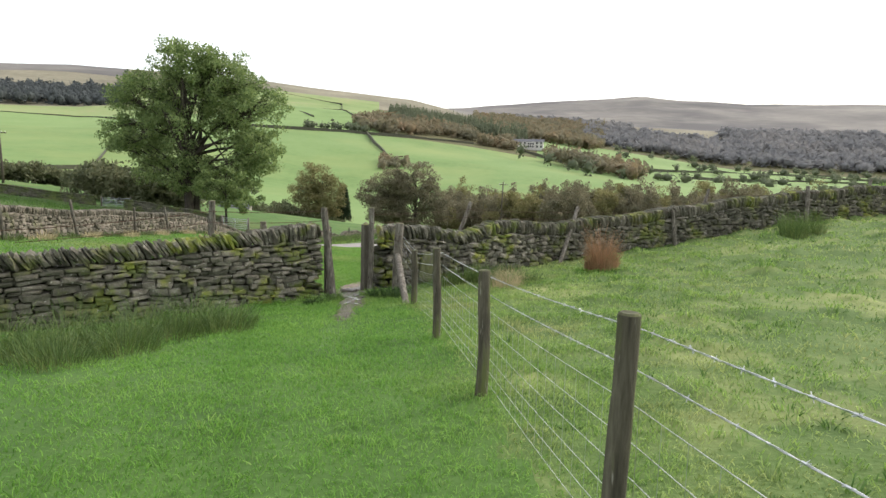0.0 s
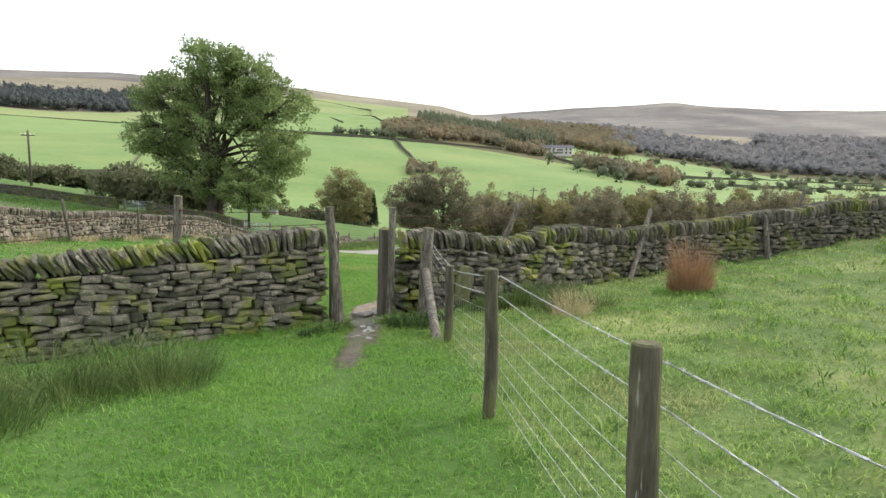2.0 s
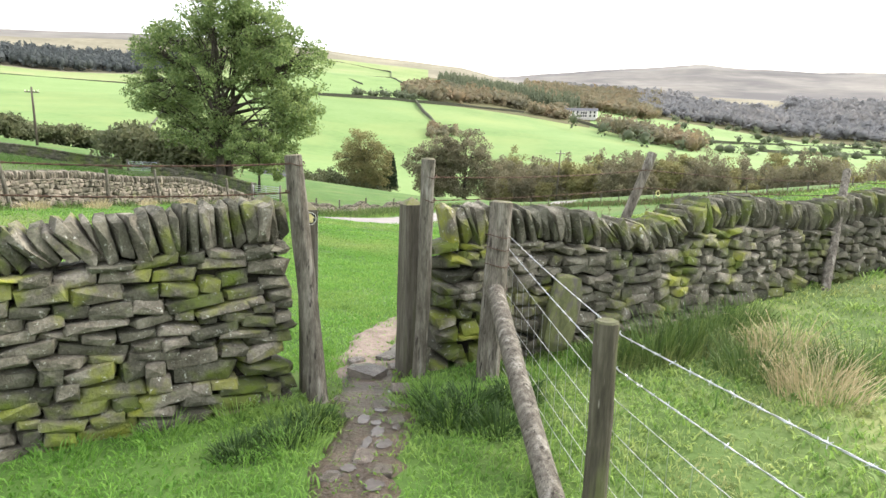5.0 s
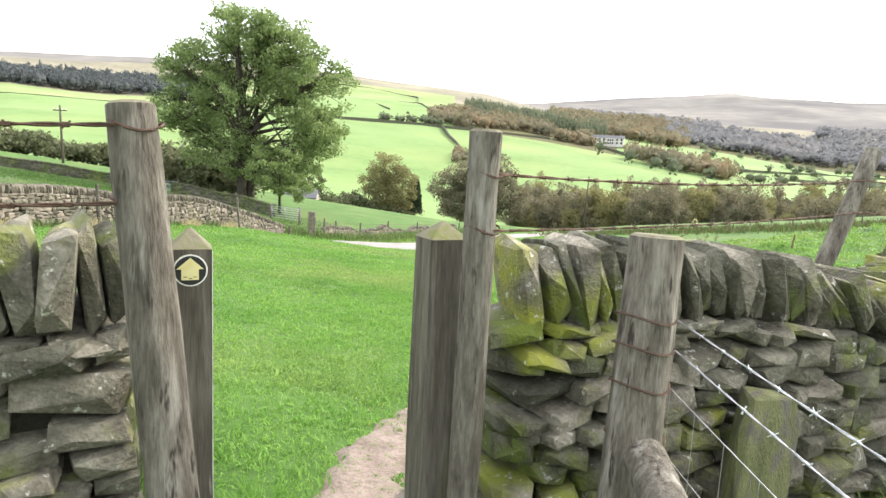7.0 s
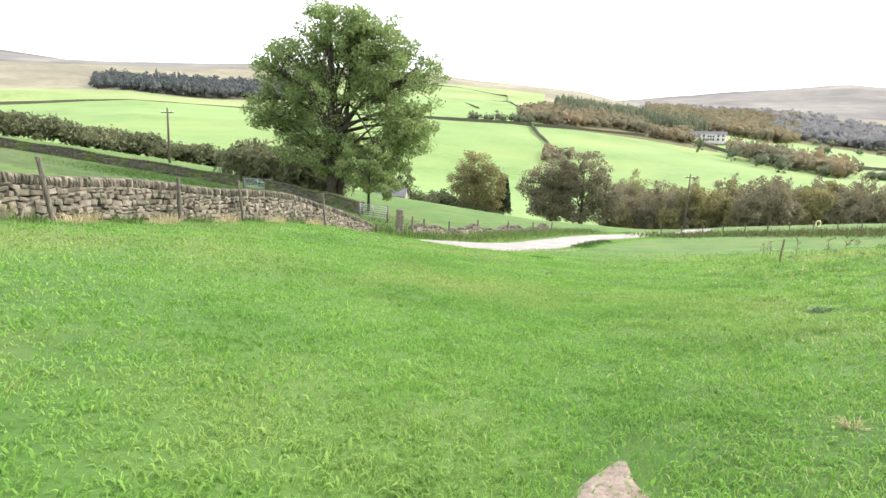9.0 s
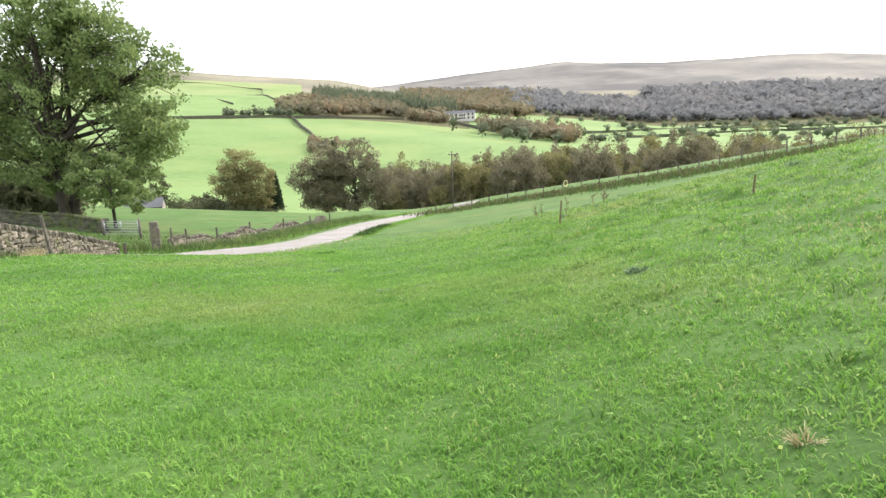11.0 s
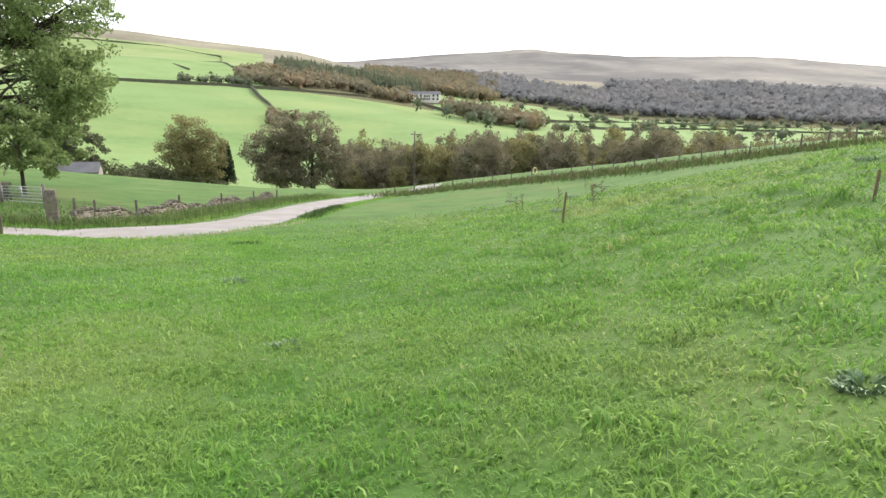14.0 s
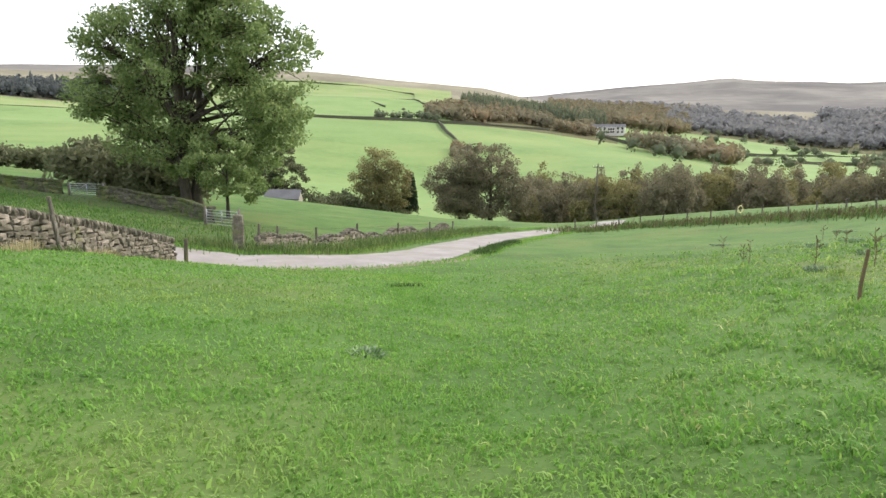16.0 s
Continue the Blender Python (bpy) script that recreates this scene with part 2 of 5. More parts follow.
M_WIRE = material("galvanised_wire", [(0.45, 0.46, 0.48), (0.6, 0.61, 0.63)], 20, 200, 0.38, 0, metal=0.85)
M_RUST = material("rusty_barbed_wire", [(0.05, 0.035, 0.028), (0.1, 0.062, 0.045), (0.16, 0.095, 0.065)], 30, 200, 0.8, 0.3, 0.002, metal=0.3)
M_GATE = material("galvanised_gate_steel", [(0.3, 0.32, 0.35), (0.42, 0.44, 0.47)], 5, 50, 0.45, 0.1, 0.005, metal=0.7)
M_BARK = material("tree_bark", [(0.03, 0.026, 0.02), (0.06, 0.05, 0.04), (0.09, 0.085, 0.06)], 3, 20, 0.95, 0.9, 0.05, stretch=(1, 1, 0.3))
M_LEAF = material("summer_leaf", [(0.132, 0.19, 0.0665), (0.19, 0.258, 0.0917), (0.246, 0.315, 0.126)], 0.4, 3, 0.6, 0, vary=0.3, island=True, translucent=0.5)
M_LEAF_OLIVE = material("turning_leaf_olive", [(0.16, 0.165, 0.07), (0.215, 0.205, 0.09), (0.265, 0.225, 0.105)], 0.3, 2, 0.7, 0, vary=0.25, island=True, translucent=0.42)
M_LEAF_BROWN = material("turning_leaf_brown", [(0.145, 0.14, 0.092), (0.19, 0.175, 0.112), (0.235, 0.2, 0.122)], 0.3, 2, 0.7, 0, vary=0.12, island=True, translucent=0.42)
M_LEAF_DARK = material("evergreen_needles", [(0.022, 0.04, 0.018), (0.038, 0.062, 0.026)], 0.5, 3, 0.8, 0, vary=0.3, island=True)
# Haze is put into the far crowns: paler tones, little contrast, filled shadows.
M_WOOD_A = material("hazed_autumn_crowns", [(0.155, 0.155, 0.108), (0.205, 0.182, 0.115), (0.27, 0.195, 0.115)], 0.03, 0.5, 0.9, 0, vary=0.05, translucent=0.4, island=True, world_space=True)
M_WOOD_G = material("hazed_green_crowns", [(0.11, 0.13, 0.085), (0.14, 0.16, 0.1), (0.17, 0.19, 0.115)], 0.03, 0.5, 0.9, 0, vary=0.05, translucent=0.4, island=True, world_space=True)
M_WOOD_R = material("hazed_bare_woodland", [(0.185, 0.188, 0.193), (0.221, 0.221, 0.224), (0.265, 0.253, 0.243)], 0.01, 0.4, 0.9, 0, vary=0.04, translucent=0.4, island=True, world_space=True)
M_WOOD_P = material("hazed_conifer_plantation", [(0.0809, 0.0918, 0.0935), (0.1, 0.111, 0.109)], 0.02, 0.4, 0.9, 0, vary=0.03, translucent=0.3, island=True, world_space=True)
M_RUSH = material("green_rush", [(0.06, 0.112, 0.028), (0.1, 0.155, 0.042), (0.175, 0.2, 0.075)], 1, 5, 0.6, 0, vary=0.4, island=True, translucent=0.25)
M_RUSH_DRY = material("dead_orange_rush", [(0.17, 0.095, 0.05), (0.3, 0.18, 0.095), (0.42, 0.29, 0.17)], 1, 5, 0.7, 0, vary=0.4, island=True, translucent=0.2)
M_STRAW = material("dry_straw_grass", [(0.3, 0.25, 0.13), (0.42, 0.36, 0.21), (0.5, 0.44, 0.28)], 1, 5, 0.7, 0, vary=0.3, island=True, translucent=0.25)
M_SILVER = material("thistle_leaf", [(0.13, 0.2, 0.1), (0.2, 0.27, 0.16)], 3, 20, 0.8, 0, vary=0.3, island=True)
M_STALK = material("dead_stalk", [(0.1, 0.075, 0.04), (0.16, 0.12, 0.07)], 5, 30, 0.9, 0.2, 0.01)
M_RENDER = material("pale_house_render", [(0.45, 0.43, 0.4), (0.6, 0.58, 0.55)], 0.3, 4, 0.9, 0.2, 0.02, world_space=True)
M_SLATE = material("slate_roof", [(0.09, 0.09, 0.1), (0.14, 0.14, 0.15)], 0.5, 6, 0.7, 0.4, 0.03, world_space=True)
M_BARN = material("barn_gritstone", [(0.2, 0.18, 0.15), (0.32, 0.29, 0.25)], 0.8, 8, 0.9, 0.5, 0.03, world_space=True)
M_GLASS = material("dark_window_glass", [(0.02, 0.022, 0.025), (0.03, 0.03, 0.035)], 1, 5, 0.1, 0)
M_WHITE = material("white_plastic", [(0.75, 0.74, 0.68), (0.8, 0.79, 0.74)], 8, 60, 0.4, 0)
M_BLACK = material("black_plastic", [(0.02, 0.02, 0.02), (0.03, 0.03, 0.03)], 8, 60, 0.4, 0)
M_YELLOW = material("faded_yellow_arrow", [(0.62, 0.55, 0.22), (0.72, 0.66, 0.36)], 12, 60, 0.5, 0)
M_POLE = material("creosoted_pole", [(0.07, 0.055, 0.045), (0.12, 0.1, 0.085)], 3, 30, 0.9, 0.5, 0.02, stretch=(1, 1, 0.1))
M_SLAB = material("dark_mossy_slab", [(0.06, 0.065, 0.03), (0.1, 0.11, 0.045), (0.15, 0.15, 0.08)], 4, 40, 0.92, 0.9, 0.02, mask=((0.09, 0.085, 0.07), 3, 0.5, 0.6))
M_PATHSTONE = material("worn_path_stone", [(0.055, 0.046, 0.037), (0.1, 0.085, 0.07), (0.18, 0.152, 0.128)], 3, 40, 0.32, 0.7, 0.02, vary=0.2)
# Gritstone darkened in colour for the shade on these walls; the green is moss.
M_DARKWALL = material("shaded_field_wall", [(0.05, 0.052, 0.035), (0.09, 0.088, 0.062), (0.14, 0.132, 0.1)], 4, 30, 0.92, 0.8, 0.03, vary=0.3, island=True, mask=((0.09, 0.115, 0.035), 0.6, 0.44, 0.6), world_space=True)
M_HILL = material("rough_hillside_turf", [(0.035, 0.062, 0.016), (0.058, 0.098, 0.024), (0.085, 0.13, 0.035)], 0.6, 6, 0.95, 1.0, 0.25, mask=((0.1, 0.11, 0.045), 0.25, 0.5, 0.7), world_space=True)
M_LEAF_SCRUB = material("dark_thorn_leaf", [(0.091, 0.104, 0.0585), (0.13, 0.143, 0.0754), (0.169, 0.169, 0.091)], 0.2, 2, 0.7, 0, vary=0.2, island=True, translucent=0.35)
M_PALE_FACE = material("pale_post_face", [(0.5, 0.48, 0.44), (0.66, 0.64, 0.6), (0.74, 0.73, 0.7)], 10, 60, 0.8, 0.5, 0.01, stretch=(1, 1, 0.2), mask=((0.3, 0.28, 0.24), 14, 0.56, 0.66))
M_WEED = material("dark_weed_leaf", [(0.03, 0.062, 0.016), (0.05, 0.095, 0.024), (0.08, 0.13, 0.04)], 0.9, 8, 0.7, 0, vary=0.3, island=True, translucent=0.3, world_space=True)
M_TUSSOCK = material("dark_tussock_blade", [(0.0609, 0.128, 0.0252), (0.089, 0.176, 0.0357), (0.126, 0.215, 0.0525)], 0.9, 8, 0.7, 0, vary=0.3, island=True, translucent=0.3, world_space=True)


# ---------------------------------------------------------------- helpers for building
def link(name, mesh, mat, parent=None, label=""):
    ob = new(name, mesh)
    if mat and not mesh.materials:
        mesh.materials.append(mat)
    if parent:
        ob.parent = parent
    if label:
        ob["label"] = label
    return ob


def part(name, bm, mat, parent=None, label="", smooth_shade=False):
    mesh = bpy.data.meshes.new(name)
    bm.to_mesh(mesh)
    bm.free()
    if smooth_shade:
        mesh.shade_smooth()
    return link(name, mesh, mat, parent, label)


def raw(name, verts, faces, mat, parent=None, label="", smooth_shade=False):
    mesh = bpy.data.meshes.new(name)
    mesh.from_pydata([tuple(v) for v in verts], [], faces)
    if smooth_shade:
        mesh.shade_smooth()
    return link(name, mesh, mat, parent, label)


def bulk(name, verts, quads=None, tris=None, mat=None, parent=None, smooth_shade=False):
    """A large mesh from arrays of corners."""
    mesh = bpy.data.meshes.new(name)
    quads = np.zeros((0, 4), int) if quads is None else np.asarray(quads)
    tris = np.zeros((0, 3), int) if tris is None else np.asarray(tris)
    idx = np.concatenate([quads.ravel(), tris.ravel()]).astype(np.int32)
    starts = np.concatenate([np.arange(len(quads)) * 4, len(quads) * 4 + np.arange(len(tris)) * 3]).astype(np.int32)
    mesh.vertices.add(len(verts))
    mesh.vertices.foreach_set("co", np.asarray(verts, np.float32).ravel())
    mesh.loops.add(len(idx))
    mesh.loops.foreach_set("vertex_index", idx)
    mesh.polygons.add(len(starts))
    mesh.polygons.foreach_set("loop_start", starts)
    mesh.update(calc_edges=True)
    mesh.validate()
    if smooth_shade:
        mesh.shade_smooth()
    return link(name, mesh, mat, parent)


def base(name, x, y, z, rz=0.0):
    e = new(name)
    e.empty_display_size = 0.2
    e.matrix_world = pose(x, y, z, 0, 0, rz)
    return e


def h(x, y):
    return float(height(x, y))


def tube(points, radii, sides=8, wobble=0.0, rng=None, cap=True):
    """Corners and faces of a tapered tube along points."""
    pts = [Vector(p) for p in points]
    verts, faces = [], []
    up = Vector((0.3, 0.9, 0.2))
    for k, p in enumerate(pts):
        d = (pts[min(k + 1, len(pts) - 1)] - pts[max(k - 1, 0)]).normalized()
        a = d.cross(up)
        if a.length < 1e-3:
            a = d.cross(Vector((1, 0, 0)))
        a.normalize()
        b = d.cross(a)
        for s in range(sides):
            w = 1 + (rng.uniform(-wobble, wobble) if wobble else 0)
            t = 2 * math.pi * s / sides
            verts.append(p + (a * math.cos(t) + b * math.sin(t)) * radii[k] * w)
    for k in range(len(pts) - 1):
        for s in range(sides):
            n = (s + 1) % sides
            faces.append((k * sides + s, k * sides + n, (k + 1) * sides + n, (k + 1) * sides + s))
    if cap:
        faces.append(tuple(range(sides))[::-1])
        faces.append(tuple((len(pts) - 1) * sides + s for s in range(sides)))
    return verts, faces


def merge(pieces):
    verts, faces = [], []
    for v, f in pieces:
        o = len(verts)
        verts += list(v)
        faces += [tuple(i + o for i in q) for q in f]
    return verts, faces


def along(line, s):
    """The place and heading at s metres along a line of points."""
    for (x0, y0), (x1, y1) in zip(line, line[1:]):
        d = math.hypot(x1 - x0, y1 - y0)
        if s <= d or (x1, y1) == tuple(line[-1]):
            k = s / d
            return x0 + (x1 - x0) * k, y0 + (y1 - y0) * k, math.atan2(y1 - y0, x1 - x0)
        s -= d


def length_of(line):
    return sum(math.hypot(b[0] - a[0], b[1] - a[1]) for a, b in zip(line, line[1:]))


def rounded(line, steps=6):
    """A smooth curve through the points of a line."""
    p = [np.array(q, float) for q in line]
    p = [2 * p[0] - p[1]] + p + [2 * p[-1] - p[-2]]
    out = []
    for k in range(1, len(p) - 2):
        for s in range(steps):
            t = s / steps
            out.append(tuple(0.5 * (2 * p[k] + (p[k + 1] - p[k - 1]) * t + (2 * p[k - 1] - 5 * p[k] + 4 * p[k + 1] - p[k + 2]) * t * t + (3 * p[k] - p[k - 1] - 3 * p[k + 1] + p[k + 2]) * t**3)))
    return out + [tuple(p[-2])]


# ---------------------------------------------------------------- ground sheet
ROAD = rounded([(-75, 33), (-58, 38), (-40, 42), (-25, 43.8), (-14.5, 43.7), (-10.7, 44.5), (-7.0, 46.6), (-5.6, 51), (-4.9, 57.5), (-3.2, 66), (-0.6, 73.5), (3.2, 82), (7.6, 87.0), (10.5, 98)], 8)
ROAD_W = 2.5
MUD = [(-1.4, 8.2), (-1.5, 9.3), (-1.55, 10.4), (-1.6, 11.2), (-1.78, 12.0), (-1.95, 12.8), (-2.0, 13.6), (-1.9, 14.4), (-1.75, 15.2), (-1.65, 15.8)]


def region(az, r):
    """Which ground cover lies at a bearing and range from the gap in the wall."""
    if r < 150:
        return 0
    if r < 290:
        return 2
    if r < 620:
        if az > 16.5:
            return 2
        return 1
    if r < 950:
        if az < -20:
            return 3 if r > 780 else 2
        if az < -6:
            return 2
        return 6 if az < 9 else 2
    if r < 1500:
        if az < -27:
            return 5 if r > 1320 else 4
        if az < -6:
            return 3 if r < 1250 else 4
        if az < 4:
            return 6 if r < 1100 else 4
        if az < 13:
            return 6
        return 4 if 17 < az < 24.5 and r > 1250 else 6
    return 5


def lumps(x, y):
    """Tussocks and hollows of grazed turf."""
    n = noise.noise
    tussock = max(0.0, n(Vector((x * 1.6, y * 1.6, 3)))) * (0.09 + 0.1 * float(smooth(1.0, 7.0, x))) + n(Vector((x * 0.8, y * 0.8, 0))) * 0.04
    return tussock * (0.6 + 0.4 * float(smooth(-1.0, 3.0, x))) + n(Vector((x * 0.25, y * 0.25, 5))) * 0.05


def build_ground():
    front = np.arange(-64, 66.01, 0.5)
    rest = np.linspace(66 + 4, 360 - 64 - 4, 56)
    az = np.concatenate([front, rest])
    rows = [0.0]
    while rows[-1] < 3700:
        rows.append(rows[-1] + max(0.2, 0.0145 * rows[-1]))
    for edge in (150, 290, 620, 780, 950, 1250, 1380, 1500):
        k = int(np.argmin(np.abs(np.array(rows) - edge)))
        rows[k] = edge
    r = np.array(rows[1:])
    A, R = np.meshgrid(np.radians(az), r)
    # the sheet's centre lies behind the start of the walk
    shift = 1 - smooth(0, 80, R)
    X, Y = PIVOT[0] + R * np.sin(A) + 1.8 * shift, PIVOT[1] + R * np.cos(A) - 27 * shift
    Z = height(X, Y)
    lump = np.array([lumps(x, y) for x, y in zip(X.ravel(), Y.ravel())]).reshape(X.shape)
    far_lump = np.array([noise.noise(Vector((x * 0.006, y * 0.006, 3))) for x, y in zip(X.ravel(), Y.ravel())]).reshape(X.shape)
    road = np.array(ROAD)
    d = np.min(np.hypot(X.ravel()[:, None] - road[None, :, 0], Y.ravel()[:, None] - road[None, :, 1]), axis=1).reshape(X.shape)
    mud = np.array(MUD)
    dm = np.min(np.hypot(X.ravel()[:, None] - mud[None, :, 0], Y.ravel()[:, None] - mud[None, :, 1]), axis=1).reshape(X.shape)
    Z = Z + lump * smooth(2.0, 4.0, d) * smooth(0.4, 1.2, dm) * (1 - smooth(45, 90, R)) + far_lump * 5 * smooth(300, 600, R) - 0.05 * (1 - smooth(2.0, 3.2, d)) - 0.035 * (1 - smooth(0.2, 0.6, dm))
    na, nr = len(az), len(r)
    verts = np.column_stack([X.ravel(), Y.ravel(), Z.ravel()])
    verts = np.vstack([verts, [[PIVOT[0] + 1.8, PIVOT[1] - 27, float(Z[0].mean())]]])
    j, i = np.meshgrid(np.arange(nr - 1), np.arange(na), indexing="ij")
    i2 = (i + 1) % na
    quads = np.column_stack([(j * na + i).ravel(), (j * na + i2).ravel(), ((j + 1) * na + i2).ravel(), ((j + 1) * na + i).ravel()])[:, ::-1]
    tris = np.column_stack([np.full(na, len(verts) - 1), (np.arange(na) + 1) % na, np.arange(na)])
    ob = bulk("ground", verts, quads, tris, M_TURF, smooth_shade=True)
    for m in (M_FIELD_BRIGHT, M_FIELD, M_ROUGH, M_MOOR_PALE, M_MOOR, M_SCRUB, M_TURF_DRY, M_HILL):
        ob.data.materials.append(m)
    signed = np.where(az > 180, az - 360, az)
    mats = [region(signed[a] + 0.25, 0.5 * (r[b] + r[b + 1])) for b in range(nr - 1) for a in range(na)] + [0] * na
    cx, cy = 0.5 * (X[:-1] + X[1:]), 0.5 * (Y[:-1] + Y[1:])
    fence_x = np.interp(cy, [-12, 2.03, 4.84, 7.3, 10.03, 12.2], [2.4, 0.72, 0.4, 0.0, -0.42, -0.85])
    line = np.interp(cx, [p[0] for p in WALL_RIGHT], [p[1] for p in WALL_RIGHT])
    dry = ((cx > fence_x + 0.12 * np.sin(cy * 3.1) + 0.08 * np.sin(cy * 7.7)) & (cy < line + 0.3) & (cx < 60)).ravel()
    edge = np.interp(cy, [46.5, 47.7, 51.5, 59, 67, 71], [-16, -14, -12.6, -10.6, -8.2, -6.8])
    hill = ((cy > 47.2) & (cx < edge) & (cy < 68 - 0.25 * (cx + 36))).ravel()
    mats = [7 if dry[k] else 8 if hill[k] and m == 0 else m for k, m in enumerate(mats[: len(dry)])] + mats[len(dry):]
    ob.data.polygons.foreach_set("material_index", np.array(mats, np.int32))
    return tagged(ob, "green grazed hill pasture falling to a wide valley and moor", "ground", kind="structure")


build_ground()


def ribbon(name, line, width, lift, mat, ragged=0.0, across=4, seed=3):
    rng = random.Random(seed)
    verts, faces = [], []
    n = len(line)
    for k, (x, y) in enumerate(line):
        ax, ay = line[min(k + 1, n - 1)][0] - line[max(k - 1, 0)][0], line[min(k + 1, n - 1)][1] - line[max(k - 1, 0)][1]
        d = math.hypot(ax, ay)
        nx, ny = ay / d, -ax / d
        w = width(k / (n - 1)) if callable(width) else width
        wl_, wr_ = w * (1 + rng.uniform(-ragged, ragged)), w * (1 + rng.uniform(-ragged, ragged))
        for s in range(across + 1):
            o = -wl_ + (wl_ + wr_) * s / across
            px, py = x + nx * o, y + ny * o
            edge = 0.05 if s in (0, across) or k in (0, n - 1) else 0
            verts.append((px, py, h(px, py) + lift - edge))
    for k in range(n - 1):
        for s in range(across):
            a = k * (across + 1) + s
            faces.append((a, a + 1, a + across + 2, a + across + 1))
    return raw(name, verts, faces, mat, smooth_shade=True)


tagged(ribbon("road", ROAD, lambda k: ROAD_W - 0.9 * float(smooth(0.4, 0.58, k)), 0.03, M_ROAD, 0.06), "narrow pale grey tarmac lane crossing the pasture", "road", kind="structure")
MUD_LINE = rounded(MUD, 7)
tagged(ribbon("muddy_path", MUD_LINE[5:32], lambda k: 0.06 + 0.2 * math.sin(math.pi * min(1, 0.05 + k * 0.6)) ** 0.8 + 0.04 * math.sin(19 * k), 0.015, M_MUD, 0.3, 6), "dark wet mud trodden bare before the wall gap", "path", kind="structure")
tagged(ribbon("earth_path", MUD_LINE[30:], lambda k: 0.03 + 0.25 * math.sin(math.pi * min(1, 0.4 + k * 0.6)) ** 0.8 + 0.03 * math.sin(17 * k), 0.019, M_EARTH, 0.3, 6), "pale pinkish bare earth path beyond the gap", "path", kind="structure")


# ---------------------------------------------------------------- dry stone walls
def stone_mesh(seed, rough=0.16, chips=2):
    """A split block of unit size: flat faces, chipped corners, edges out of true."""
    rng = random.Random(seed)
    bm = bmesh.new()
    for sx in (-1, 1):
        for sy in (-1, 1):
            for sz in (-1, 1):
                p = Vector([c * 0.5 * (1 - rng.uniform(0, rough)) for c in (sx, sy, sz)])
                for _ in range(chips):
                    cut = rng.uniform(0.03, 0.16)
                    axis = rng.randrange(3)
                    q = p.copy()
                    q[axis] -= (sx, sy, sz)[axis] * cut
                    q[(axis + 1) % 3] -= (sx, sy, sz)[(axis + 1) % 3] * rng.uniform(0, 0.05)
                    bm.verts.new(q)
    for axis in range(3):
        q = Vector([rng.uniform(-0.25, 0.25) for _ in range(3)])
        for side in (-1, 1):
            q[axis] = side * rng.uniform(0.49, 0.54)
            bm.verts.new(q)
    hull = bmesh.ops.convex_hull(bm, input=bm.verts[:])
    bmesh.ops.delete(bm, geom=list({v for v in hull["geom_interior"] + hull["geom_unused"] if isinstance(v, bmesh.types.BMVert)}), context="VERTS")
    me = bpy.data.meshes.new("stone")
    bm.to_mesh(me)
    bm.free()
    me.materials.append(M_STONE)
    return me


STONES = [stone_mesh(100 + k, 0.2, 2) for k in range(24)]
SLABS = [stone_mesh(300 + k, 0.3, 3) for k in range(18)]
STONE_ARRAYS = [(np.array([v.co[:] for v in m.vertices]), [tuple(p.vertices) for p in m.polygons]) for m in STONES + SLABS]


class StoneHeap:
    """Puts stones down either as single pieces under a wall, or joined into one mesh."""

    def __init__(self, parent, limit, mat):
        self.parent, self.left, self.mat = parent, limit, mat
        self.verts, self.faces = [], []

    def add(self, kind, m, near):
        if near and self.left > 0:
            self.left -= 1
            name = "coping_stone" if kind >= len(STONES) else "stone"
            ob = new(name, (STONES + SLABS)[kind])
            ob.parent = self.parent
            if self.mat is not M_STONE_ISLAND:
                ob.material_slots[0].link = "OBJECT"
                ob.material_slots[0].material = M_STONE_BUFF
            ob.matrix_local = m
            return
        v, f = STONE_ARRAYS[kind]
        o = len(self.verts)
        mm = np.array(m)
        self.verts += list(v @ mm[:3, :3].T + mm[:3, 3])
        self.faces += [tuple(i + o for i in q) for q in f]

    def close(self):
        if self.verts:
            ob = raw("stonework", self.verts, self.faces, self.mat, self.parent)
            tagged(ob, kind="stuff")


